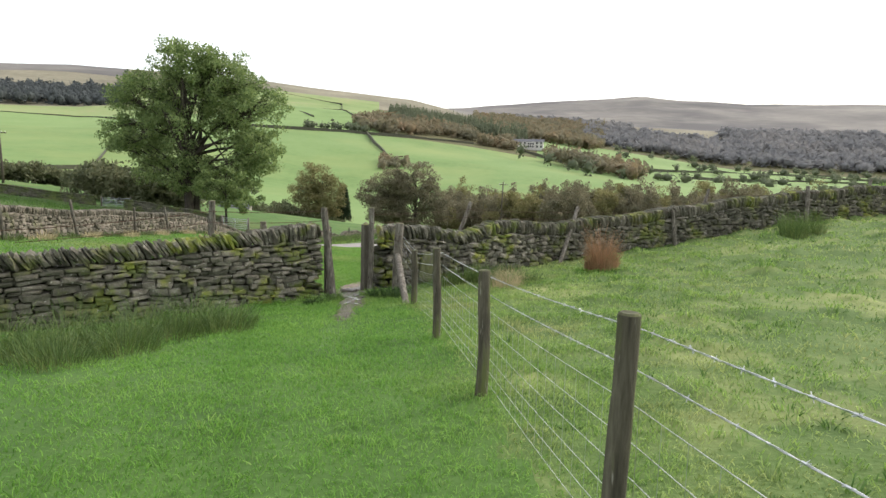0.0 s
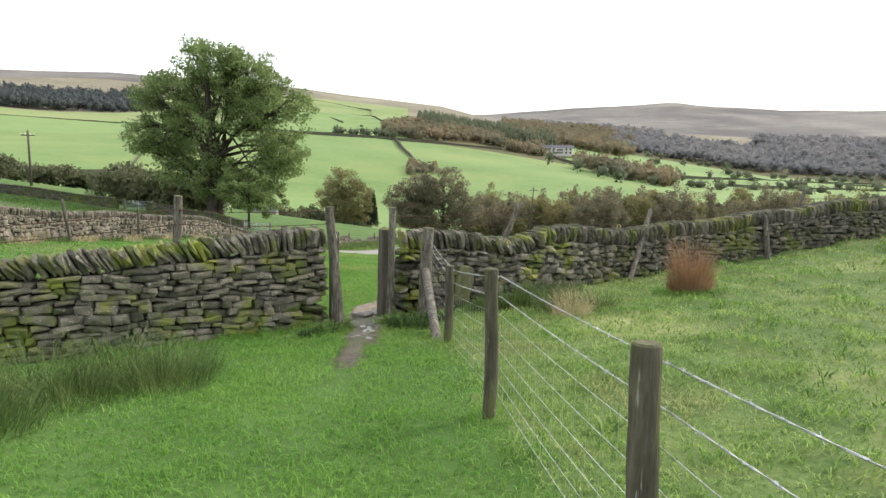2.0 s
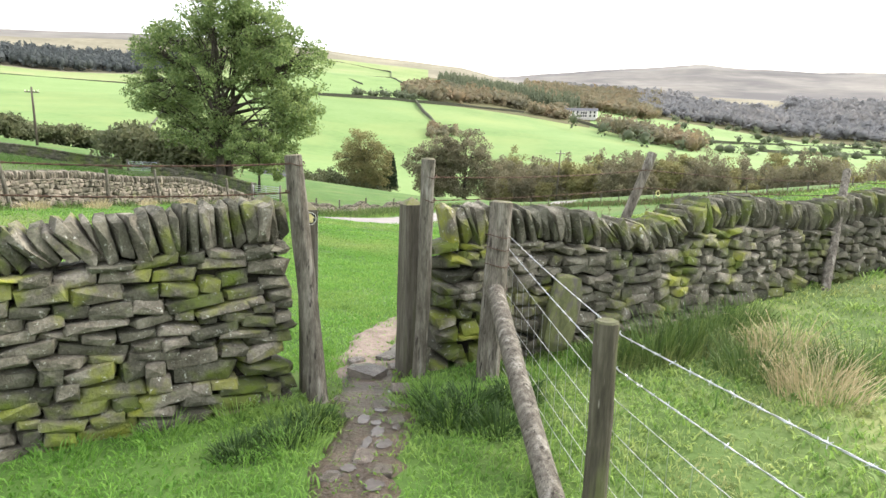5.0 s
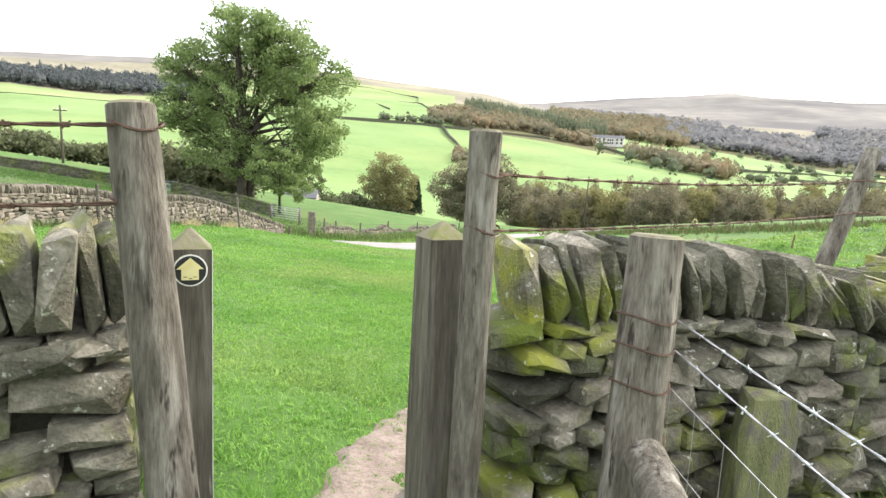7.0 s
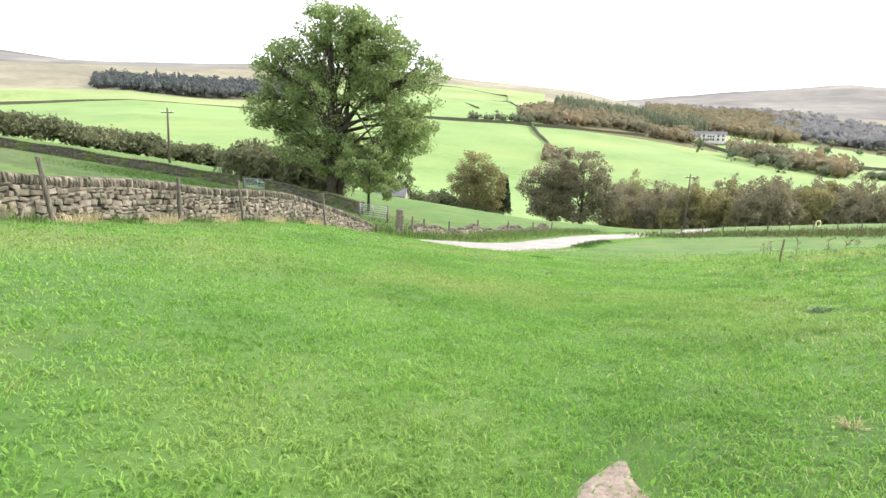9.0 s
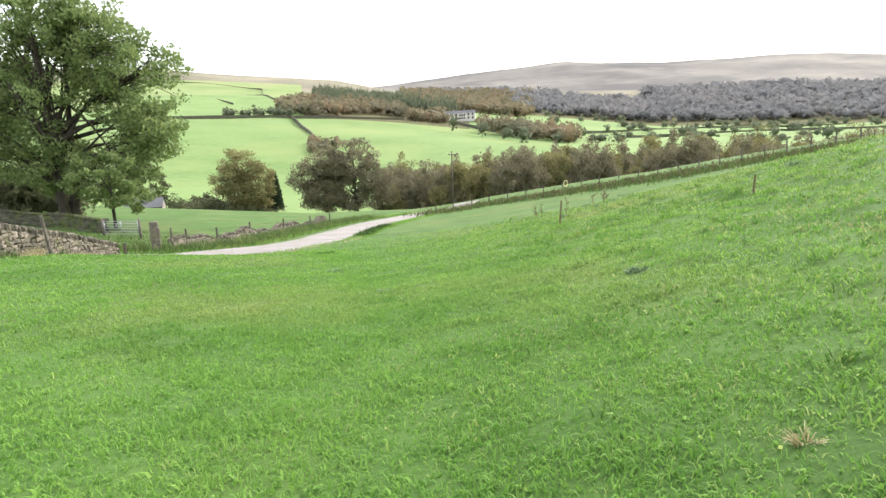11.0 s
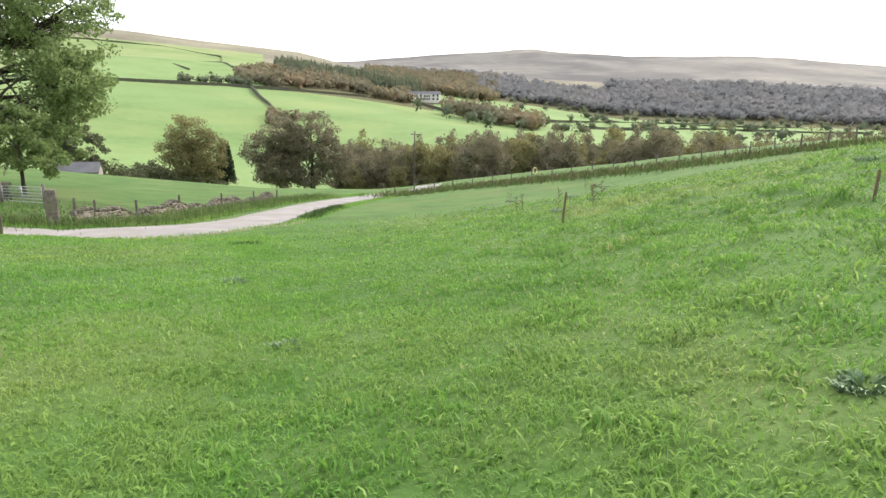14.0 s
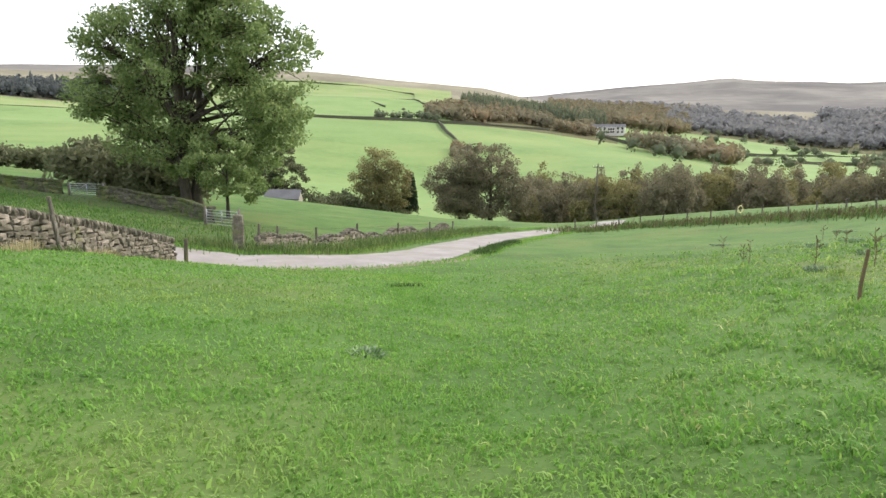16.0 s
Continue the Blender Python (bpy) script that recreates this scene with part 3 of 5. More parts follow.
def dry_wall(name, line, top, label, near_from, near_to, seed, lean, thick=(0.62, 0.4), through_ends=(False, False), limit=300, mat=None, sizes=(0.12, 0.34, 0.055, 0.125), cope=0.3, back=True, wild=5):
    """top(s, x, y): the height of the coping's crest above the ground. The camera's side is on the line's right hand."""
    rng = random.Random(seed)
    wall = new(name)
    tagged(wall, label, "stone wall", kind="structure")
    heap = StoneHeap(wall, limit, mat or M_STONE_ISLAND)
    total = length_of(line)
    w0, w1 = thick
    # dark core, seen in the gaps between the stones
    verts, faces = [], []
    n = max(4, int(total / 0.5))
    for k in range(n + 1):
        s = total * k / n
        s = min(max(s, 0.12 if through_ends[0] else 0), total - (0.12 if through_ends[1] else 0))
        x, y, a = along(line, s)
        z = h(x, y)
        t = z + top(s, x, y) - cope
        nx, ny = -math.sin(a), math.cos(a)
        for o, zz in ((0.16, z - 0.3), (0.19, t - 0.02), (0.19 + w1 - 0.36, t - 0.02), (w0 - 0.14, z - 0.3)):
            verts.append((x + nx * o, y + ny * o, zz))
    for k in range(n):
        for s in range(4):
            a, b = k * 4 + s, k * 4 + (s + 1) % 4
            faces.append((a, b, b + 4, a + 4))
    faces += [(3, 2, 1, 0), tuple(n * 4 + i for i in range(4))]
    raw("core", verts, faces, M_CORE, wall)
    # courses on the face
    z0 = min(h(p[0], p[1]) for p in rounded(line, 4)) - 0.25
    ztop = max(h(p[0], p[1]) for p in rounded(line, 4)) + 1.7
    zl = z0
    while zl < ztop:
        ch = rng.uniform(sizes[2], sizes[3])
        s = rng.uniform(-0.1, 0.0)
        while s < total:
            ln = rng.uniform(sizes[0], sizes[1])
            if ch > 0.1:
                ln *= 1.15
            ln = min(ln, total - s + 0.02)
            if ln < 0.06:
                break
            mid = min(max(s + ln / 2, 0), total)
            x, y, a = along(line, mid)
            g = h(x, y)
            t = g + top(mid, x, y) - cope
            wave = 0.05 * math.sin(mid * 1.3 + seed) + 0.03 * math.sin(mid * 3.1)
            z = zl + wave
            if g - 0.12 < z < t - ch * 0.25:
                hh = ch * rng.uniform(0.8, 1.12)
                if z + hh > t:
                    hh = max(0.035, t - z)
                k = min(1, max(0, (z - g) / 1.2))
                depth = rng.uniform(0.22, 0.3)
                proud = rng.uniform(-0.025, 0.035) + 0.07 * k
                end = (through_ends[0] and s < 0.1) or (through_ends[1] and s + ln > total - 0.08)
                if end:
                    depth = w0 - 0.16 * k
                nx, ny = -math.sin(a), math.cos(a)
                o = proud + depth / 2
                m = pose(x + nx * o, y + ny * o, z + hh / 2, rng.uniform(-wild, wild), rng.uniform(-wild, wild) * 1.2, math.degrees(a) + rng.uniform(-wild, wild) * 1.2) @ Matrix.Diagonal((ln * 1.05, depth, hh * 1.06, 1))
                heap.add(rng.randrange(len(STONES)), m, near_from <= mid <= near_to)
                if back and not end:
                    o = w0 - 0.08 * k - 0.13
                    m = pose(x + nx * o, y + ny * o, z + hh / 2, rng.uniform(-5, 5), rng.uniform(-6, 6), math.degrees(a)) @ Matrix.Diagonal((ln * 1.03, 0.26, hh * 1.08, 1))
                    heap.add(rng.randrange(len(STONES)), m, False)
            s += ln
        zl += ch * 0.98
    # coping, stones set on edge
    s = 0.02
    while s < total - 0.02:
        th = rng.uniform(0.036, 0.085)
        x, y, a = along(line, min(s + th / 2, total))
        t = h(x, y) + top(s, x, y)
        hh = cope * rng.uniform(0.86, 1.2)
        nx, ny = -math.sin(a), math.cos(a)
        o = 0.08 + w1 / 2 + rng.uniform(-0.03, 0.03)
        tilt = lean(s) + rng.uniform(-9, 9)
        m = pose(x + nx * o, y + ny * o, t - cope / 2 - 0.01, 0, tilt, math.degrees(a) + rng.uniform(-7, 7)) @ Matrix.Diagonal((th * 1.12, w1 * rng.uniform(0.85, 1.1), hh, 1))
        heap.add(len(STONES) + rng.randrange(len(SLABS)), m, near_from <= s <= near_to)
        s += th * (1.0 + 0.12 * abs(math.sin(radians(tilt))))
    heap.close()
    return wall


LEN_L = length_of(WALL_LEFT)
LEN_R = length_of(WALL_RIGHT)


def top_left(s, x, y):
    return 1.17 + 0.29 * smooth(LEN_L - 4.0, LEN_L, s) + 0.04 * math.sin(s * 1.1)


def top_right(s, x, y):
    return float(np.interp(s, [0, 1.2, 2.0, 2.8, 5, 8, 13, 30], [1.3, 1.2, 1.08, 1.2, 1.0, 0.98, 1.02, 1.1])) + 0.03 * math.sin(s * 2.3)


dry_wall("wall_left", WALL_LEFT, top_left, "low dry stone field wall, mossy gritstone with upright coping", LEN_L - 3.6, LEN_L + 1, 5, lambda s: -32 * (1 - smooth(LEN_L - 1.5, LEN_L - 0.6, s)) - 2, through_ends=(False, True), sizes=(0.1, 0.36, 0.045, 0.12), wild=9)
dry_wall("wall_right", WALL_RIGHT, top_right, "long dry stone field wall of weathered grey gritstone", -1, 4.2, 11, lambda s: -18 if s < 1.4 else (-35 if s < 2.6 else -8), through_ends=(True, False), sizes=(0.09, 0.28, 0.045, 0.14), wild=15)

LANE_WALL = [(-15.4, 6.0), (-14.6, 16.0), (-14.2, 22.0), (-14.0, 26.5), (-13.75, 32.0), (-13.45, 38.0), (-13.2, 41.3)]
LEN_W = length_of(LANE_WALL)
dry_wall("wall_lane", LANE_WALL, lambda s, x, y: 1.05 + 0.05 * math.sin(s), "long buff dry stone wall beside the lane", LEN_W - 6, LEN_W + 1, 21, lambda s: -6, thick=(0.6, 0.38), through_ends=(False, True), limit=200, mat=M_STONE_FAR, sizes=(0.12, 0.3, 0.08, 0.17), cope=0.24, back=False, wild=13)


# ---------------------------------------------------------------- posts, gap posts, fence
def round_post(name, foot, tip, r0, r1, mat, label, category="fence post", seed=1, slope=0.0, group=""):
    """A split or turned wooden post from its foot in the ground to its tip."""
    rng = random.Random(seed)
    foot, tip = Vector(foot), Vector(tip)
    root = new(name)
    root.matrix_world = Matrix.Translation(foot)
    tagged(root, label, category, group)
    n, sides = 9, 12
    bend = Vector((rng.uniform(-1, 1), rng.uniform(-1, 1), 0)) * 0.012
    pts, rad = [], []
    for k in range(n + 1):
        f = k / n
        pts.append((tip - foot) * f + bend * math.sin(f * math.pi * 1.5))
        rad.append((r0 + (r1 - r0) * f) * (1 + rng.uniform(-0.03, 0.03)))
    pts = [pts[0] - (tip - foot).normalized() * 0.25] + pts
    rad = [rad[0]] + rad
    v, f = tube(pts, rad, sides, 0.035, rng, cap=False)
    for k in range(sides):
        v[-1 - k] = v[-1 - k] + Vector((0, 0, slope * (v[-1 - k].x - pts[-1].x)))
    raw("shaft", v, f, mat, root, smooth_shade=True)
    ring = [p.copy() for p in v[-sides:]]
    c = sum(ring, Vector()) / sides
    inner = [c + (p - c) * 0.82 + Vector((0, 0, 0.008)) for p in ring]
    cv = ring + inner + [c + Vector((0, 0, 0.004))]
    cf = [(k, (k + 1) % sides, sides + (k + 1) % sides, sides + k) for k in range(sides)] + [(sides + k, sides + (k + 1) % sides, 2 * sides) for k in range(sides)]
    raw("post_end", cv, cf, M_POST_END if mat is M_POST_DARK else M_CAP, root, "mossy sawn post end")
    return root


def square_post(name, x, y, z0, z1, w, turn, label, seed):
    rng = random.Random(seed)
    root = base(name, x, y, z0, turn)
    tagged(root, label, "gate post")
    bm = bmesh.new()
    lv = []
    hgt = z1 - z0
    for f in (-0.3, 0.15, 0.4, 0.6, 0.8, hgt - 0.06):
        lv.append([bm.verts.new((sx * w / 2 + rng.uniform(-0.003, 0.003), sy * w / 2 + rng.uniform(-0.003, 0.003), f)) for sx, sy in ((-1, -1), (1, -1), (1, 1), (-1, 1))])
    for a, b in zip(lv, lv[1:]):
        for k in range(4):
            bm.faces.new((a[k], a[(k + 1) % 4], b[(k + 1) % 4], b[k]))
    bmesh.ops.bevel(bm, geom=[e for e in bm.edges if abs(e.verts[0].co.z - e.verts[1].co.z) > 0.05], offset=0.008, segments=2, affect="EDGES")
    part("shaft", bm, M_GATEPOST, root)
    bm = bmesh.new()
    q = w / 2 + 0.001
    ring = [bm.verts.new((sx * q, sy * q, hgt - 0.061)) for sx, sy in ((-1, -1), (1, -1), (1, 1), (-1, 1))]
    tip = bm.verts.new((0, 0, hgt))
    for k in range(4):
        bm.faces.new((ring[k], ring[(k + 1) % 4], tip))
    bmesh.ops.bevel(bm, geom=bm.edges[:], offset=0.004, segments=1, affect="EDGES")
    part("cap", bm, M_CAP, root, "four-sided weathered post cap")
    return root


marked = square_post("gate_post", -2.215, 11.86, -1.12, 0.42, 0.115, 30, "dark square gatepost with pointed cap and waymark", 3)
square_post("gate_post", -1.525, 12.27, -1.18, 0.445, 0.145, 33, "dark square gatepost with pointed cap beside the gap", 4)
round_post("gap_post", (-2.065, 11.6, -1.03), (-2.25, 11.66, 0.74), 0.072, 0.06, M_POST, "tall grey round wooden post leaning at the gap", "gate post", 5)
round_post("gap_post", (-1.42, 12.13, -1.06), (-1.378, 12.1, 0.737), 0.055, 0.05, M_POST, "tall grey round wooden post against the gap", "gate post", 6)
round_post("straining_post", (-0.88, 12.1, -1.08), (-0.84, 12.16, 0.44), 0.094, 0.088, M_POST, "thick weathered straining post with wires stapled on", "fence post", 7)
round_post("strut", (-0.53, 10.0, -0.82), (-0.86, 12.0, -0.2), 0.06, 0.065, M_POST, "diagonal wooden strut propping the straining post", "fence strut", 8)

FENCE = [(1.02, -0.9), (0.645, 2.03), (0.36, 4.84), (-0.03, 7.3), (-0.43, 10.03)]
FENCE_TOP = [1.3, 1.03, 0.71, 0.57, 0.18]
for k, ((x, y), zt) in enumerate(zip(FENCE, FENCE_TOP)):
    zz = h(x, y) - 0.02
    round_post("fence_post", (x, y, zz), (x + 0.01 * (k % 3 - 1), y + 0.02, zt), 0.043 if k == 1 else 0.052, 0.04 if k == 1 else 0.049, M_POST_DARK, "dark damp round fence post with a sawn top", "fence post", 20 + k, group="wire fence posts")

# posts that lean on the walls
round_post("wall_post", (-4.16, 10.88, h(-4.16, 10.88) - 0.05), (-4.1, 10.86, 0.86), 0.06, 0.055, M_POST, "mossy round post rising behind the stone wall", "fence post", 31)
round_post("wall_post", (0.2, 13.65, -0.5), (0.65, 13.85, 0.82), 0.05, 0.045, M_POST, "lichen-green post leaning over the wall coping", "fence post", 32)
round_post("wall_post", (2.85, 14.55, h(2.85, 14.55) - 0.05), (3.48, 15.6, 0.68), 0.052, 0.045, M_POST, "grey post slanting against the stone wall", "fence post", 33)
round_post("wall_post", (6.5, 16.8, h(6.5, 16.8) - 0.05), (6.45, 17.05, 0.58), 0.06, 0.055, M_POST, "dark post standing against the stone wall", "fence post", 34)
round_post("wall_post", (7.7, 18.2, 0.2), (8.05, 18.5, 1.17), 0.05, 0.045, M_POST, "thin post leaning above the wall coping", "fence post", 35)
round_post("wall_post", (11.4, 18.95, h(11.4, 18.95) - 0.05), (11.5, 19.3, 1.33), 0.07, 0.06, M_POST, "dark post standing before the far wall", "fence post", 36)
round_post("wall_post", (13.9, 20.2, 0.5), (14.4, 20.6, 1.6), 0.05, 0.045, M_POST, "thin post leaning above the far wall", "fence post", 37)
for k, y in enumerate((16.5, 19.6, 23.25, 27.3, 30.3, 36.0)):
    x = float(np.interp(y, [p[1] for p in LANE_WALL], [p[0] for p in LANE_WALL])) + 0.2
    zz = h(x, y)
    round_post("lane_wall_post", (x + 0.05, y, zz - 0.05), (x - 0.1 + 0.08 * (k % 2), y - 0.1 * (k % 3), zz + 1.22 + 0.1 * (k % 3)), 0.06, 0.05, M_POST, "pale weathered post set against the lane wall", "fence post", 40 + k, group="lane wall posts")


# ---------------------------------------------------------------- trees
def leaf_cloud(centres, radii, per, size, rng):
    """Small folded leaf sprays round each centre."""
    c = np.repeat(np.array(centres), per, axis=0)
    rad = np.repeat(np.array(radii), per)[:, None]
    n = len(c)
    d = rng.normal(size=(n, 3))
    d /= np.linalg.norm(d, axis=1)[:, None]
    p = c + d * rad * rng.uniform(0.15, 1.0, (n, 1)) ** 0.6 * np.array([1, 1, 0.72])
    a = rng.normal(size=(n, 3))
    a /= np.linalg.norm(a, axis=1)[:, None]
    b = np.cross(a, rng.normal(size=(n, 3)))
    b /= np.linalg.norm(b, axis=1)[:, None] + 1e-9
    s = size * rng.uniform(0.55, 1.35, (n, 1))
    a, b = a * s, b * s * 0.55
    verts = np.stack([p - a, p + b, p + a, p - b], axis=1).reshape(-1, 3)
    quads = np.arange(4 * n).reshape(-1, 4)
    return verts, quads


def limb(p0, p1, r0, r1, sag, rnd, n=5, sides=6):
    p0, p1 = Vector(p0), Vector(p1)
    d = p1 - p0
    pts, rad = [], []
    off = Vector((rnd.uniform(-1, 1), rnd.uniform(-1, 1), 0)) * d.length * 0.06
    for k in range(n + 1):
        f = k / n
        pts.append(p0 + d * f + off * math.sin(f * math.pi) + Vector((0, 0, sag * d.length * math.sin(f * math.pi))))
        rad.append(r0 + (r1 - r0) * f)
    return tube(pts, rad, sides, 0.06, rnd, cap=False)


def tree(name, label, x, y, tall, lobes, clusters, per, size, leaf, seed, trunk=0.4, fork=0.2, stems=1, spray=1.1, z=None):
    """lobes: (x, y, z, rx, ry, rz, weight), parts of the crown's outline, as fractions of the height."""
    rnd, rng = random.Random(seed), np.random.default_rng(seed)
    root = base(name, x, y, (h(x, y) if z is None else z) - 0.05)
    tagged(root, label, "tree")
    weights = np.array([l[6] for l in lobes], float)
    weights /= weights.sum()
    centres = []
    for k in rng.choice(len(lobes), clusters, p=weights):
        lx, ly, lz, rx, ry, rz, _ = lobes[k]
        d = rng.normal(size=3)
        d /= np.linalg.norm(d)
        f = rng.uniform(0.08, 1.0) ** 0.4
        centres.append(np.array([lx + d[0] * rx * f, ly + d[1] * ry * f, lz + d[2] * rz * f]) * tall)
    pieces = []
    tips = []
    for s in range(stems):
        ang = 2 * math.pi * s / max(stems, 1) + 0.5
        off = 0.0 if stems == 1 else trunk * 0.8
        bx, by = off * math.cos(ang), off * math.sin(ang)
        tx, ty = bx * 3, by * 3
        r = trunk / (1 if stems == 1 else 1.35)
        pts = [(bx * 1.3, by * 1.3, -0.4), (bx, by, tall * 0.06), (bx * 1.2 + tx * 0.15, by * 1.2 + ty * 0.15, tall * fork), (tx * 0.8, ty * 0.8, tall * 0.5), (tx, ty, tall * 0.78)]
        pieces.append(tube(pts, [r * 1.45, r, r * 0.8, r * 0.45, r * 0.12], 9, 0.08, rnd, cap=False))
        tips.append(pts)
    part_mesh = merge(pieces)
    raw("trunk", part_mesh[0], part_mesh[1], M_BARK, root, smooth_shade=True)
    # main limbs, then branches from limbs to the sprays
    heads = []
    pieces = []
    nl = max(5, min(60, clusters // 9))
    for k in rng.choice(len(centres), nl, replace=False):
        c = centres[k]
        pts = tips[rnd.randrange(stems)]
        f = rnd.uniform(0.0, 1.0)
        a, b = (pts[2], pts[3]) if rnd.random() < 0.75 else (pts[3], pts[4])
        st = [a[i] + (b[i] - a[i]) * f for i in range(3)]
        if st[2] > c[2] - 0.02 * tall:
            st = [a[i] for i in range(3)]
        rr = trunk * rnd.uniform(0.22, 0.4)
        pieces.append(limb(st, c * 0.92 + np.array(st) * 0.08, rr, rr * 0.18, 0.07, rnd))
        heads.append((np.array(st), c))
    for c in centres:
        best = min(heads, key=lambda q: np.linalg.norm((q[0] + q[1]) / 2 - c))
        f = rnd.uniform(0.45, 0.9)
        st = best[0] + (best[1] - best[0]) * f
        if np.linalg.norm(c - st) > 0.02 * tall:
            rr = trunk * 0.085
            pieces.append(limb(st, c, rr, rr * 0.3, 0.05, rnd, 3, 4))
    v, f = merge(pieces)
    tagged(raw("branchwork", v, f, M_BARK, root, smooth_shade=True), kind="stuff")
    rad = rng.uniform(0.7, 1.25, len(centres)) * spray
    v, q = leaf_cloud(centres, rad, per, size, rng)
    ob = bulk("crown", v, q, None, leaf, root)
    ob["label"] = "crown of many small leaf sprays"
    return root


BIG = [(0.0, 0, 0.84, 0.2, 0.22, 0.14, 1.0), (0.18, 0, 0.78, 0.18, 0.22, 0.15, 0.8), (-0.24, 0, 0.66, 0.2, 0.24, 0.14, 1.0), (0.3, 0.02, 0.6, 0.25, 0.24, 0.22, 1.5), (0.0, 0, 0.6, 0.26, 0.32, 0.24, 0.8), (-0.28, 0, 0.46, 0.19, 0.22, 0.13, 0.9), (0.37, 0, 0.38, 0.14, 0.18, 0.13, 0.7), (-0.1, 0, 0.27, 0.22, 0.2, 0.14, 0.9), (0.17, -0.02, 0.22, 0.24, 0.2, 0.13, 0.9)]
tree("ash_tree", "large broadleaf tree with full dark green crown, many stems", -28.7, 70.0, 20.3, BIG, 800, 84, 0.15, M_LEAF, 7, trunk=0.6, fork=0.16, stems=3, spray=0.98)
tree("hawthorn_tree", "small dense green hawthorn below the large tree", -23.2, 65.6, 6.6, [(0, 0, 0.62, 0.5, 0.5, 0.34, 1), (0.25, 0, 0.42, 0.35, 0.4, 0.22, 0.6)], 60, 110, 0.13, M_LEAF, 17, trunk=0.13, fork=0.3, spray=0.6)

ROUND = [(0, 0, 0.7, 0.36, 0.36, 0.28, 1.2), (-0.22, 0, 0.5, 0.28, 0.3, 0.25, 1), (0.22, 0, 0.5, 0.28, 0.3, 0.25, 1), (0, 0, 0.3, 0.42, 0.34, 0.2, 1.6), (0, 0, 0.12, 0.38, 0.3, 0.13, 1.4)]
tree("field_tree", "rounded olive-green tree turning in autumn", -36.5, 180, 17.0, ROUND, 260, 90, 0.24, M_LEAF_OLIVE, 21, trunk=0.4, spray=1.7, z=-13.5)
tree("field_tree", "broad bronze-brown autumn tree with bare limbs showing", -15.0, 172, 17.0, ROUND, 260, 90, 0.24, M_LEAF_BROWN, 22, trunk=0.4, spray=1.75, z=-14.2)
tree("field_tree", "tall bronze-brown tree with forked pale limbs", -7.4, 171, 19.5, [(0, 0, 0.68, 0.33, 0.33, 0.3, 1.3), (-0.2, 0, 0.45, 0.22, 0.28, 0.22, 0.8), (0.25, 0, 0.45, 0.25, 0.28, 0.22, 1), (-0.1, 0, 0.2, 0.3, 0.28, 0.18, 0.8), (0.3, 0, 0.2, 0.2, 0.28, 0.16, 0.6)], 220, 90, 0.26, M_LEAF_BROWN, 23, trunk=0.5, spray=1.6, z=-14.6)


def conifer(name, label, x, y, tall, width, z, seed):
    rng = np.random.default_rng(seed)
    root = base(name, x, y, z)
    tagged(root, label, "tree")
    v, f = tube([(0, 0, -0.5), (0, 0, tall * 0.5), (0, 0, tall * 0.95)], [0.22, 0.14, 0.03], 7)
    raw("trunk", v, f, M_BARK, root)
    n = 300
    t = rng.uniform(0.03, 1, n)
    a = rng.uniform(0, 2 * np.pi, n)
    prof = np.sqrt(np.clip(1 - t, 0, 1)) * width / 2
    c = np.column_stack([np.cos(a) * prof * 0.75, np.sin(a) * prof * 0.75, t * tall])
    v, q = leaf_cloud(c, np.full(n, 0.75), 40, 0.24, rng)
    bulk("crown", v, q, None, M_LEAF_DARK, root)
    return root


conifer("cypress", "dark narrow conical evergreen among paler trees", -30.6, 189, 10.6, 5.6, -14.6, 4)

# the tree belt along the stream: a few shapes, repeated
BELT = []
for k in range(5):
    rs = np.random.default_rng(60 + k)
    lobes = [(rs.uniform(-0.12, 0.12), rs.uniform(-0.1, 0.1), rs.uniform(0.45, 0.8), rs.uniform(0.14, 0.26), rs.uniform(0.14, 0.26), rs.uniform(0.14, 0.24), 1) for _ in range(5)] + [(0, 0, 0.36, 0.22, 0.22, 0.16, 0.7)]
    BELT.append(tree("belt_tree", "thin half-bare brown tree in the valley belt", 30 + k * 9, 165 + 6 * k, 14.0, lobes, 64, 56, 0.28, (M_LEAF_BROWN, M_LEAF_BROWN, M_LEAF_OLIVE, M_LEAF_BROWN, M_LEAF_OLIVE)[k], 80 + k, trunk=0.24, spray=1.5, z=-15.5))
    BELT[-1]["group"] = "valley tree belt"
rnd_belt = random.Random(12)
for k in range(150):
    az = 1.0 + 46 * k / 149 + rnd_belt.uniform(-0.5, 0.5)
    r = 158 + 26 * (k % 3) + rnd_belt.uniform(-6, 8) + max(0, az - 12) * 1.2
    x, y = PIVOT[0] + r * math.sin(radians(az)), PIVOT[1] + r * math.cos(radians(az))
    sc = rnd_belt.uniform(0.72, 1.38) * (1 - 0.006 * max(0, az - 14))
    ground = float(height(x, y))
    o = copy_thing(BELT[rnd_belt.randrange(5)], pose(x, y, ground - 0.3, 0, 0, rnd_belt.uniform(0, 360)))
    o.scale = (sc * 0.86, sc * 0.86, sc * 1.08)
tree("holly", "dense dark evergreen in the valley belt", 27.5, 176, 14.5, ROUND, 60, 90, 0.26, M_LEAF_DARK, 31, trunk=0.3, spray=1.3, z=float(height(27.5, 176)))
tree("field_tree", "dark rounded tree beside the stone barn", -48.5, 138, 13.5, ROUND, 120, 90, 0.25, M_LEAF_SCRUB, 33, trunk=0.3, spray=1.0)

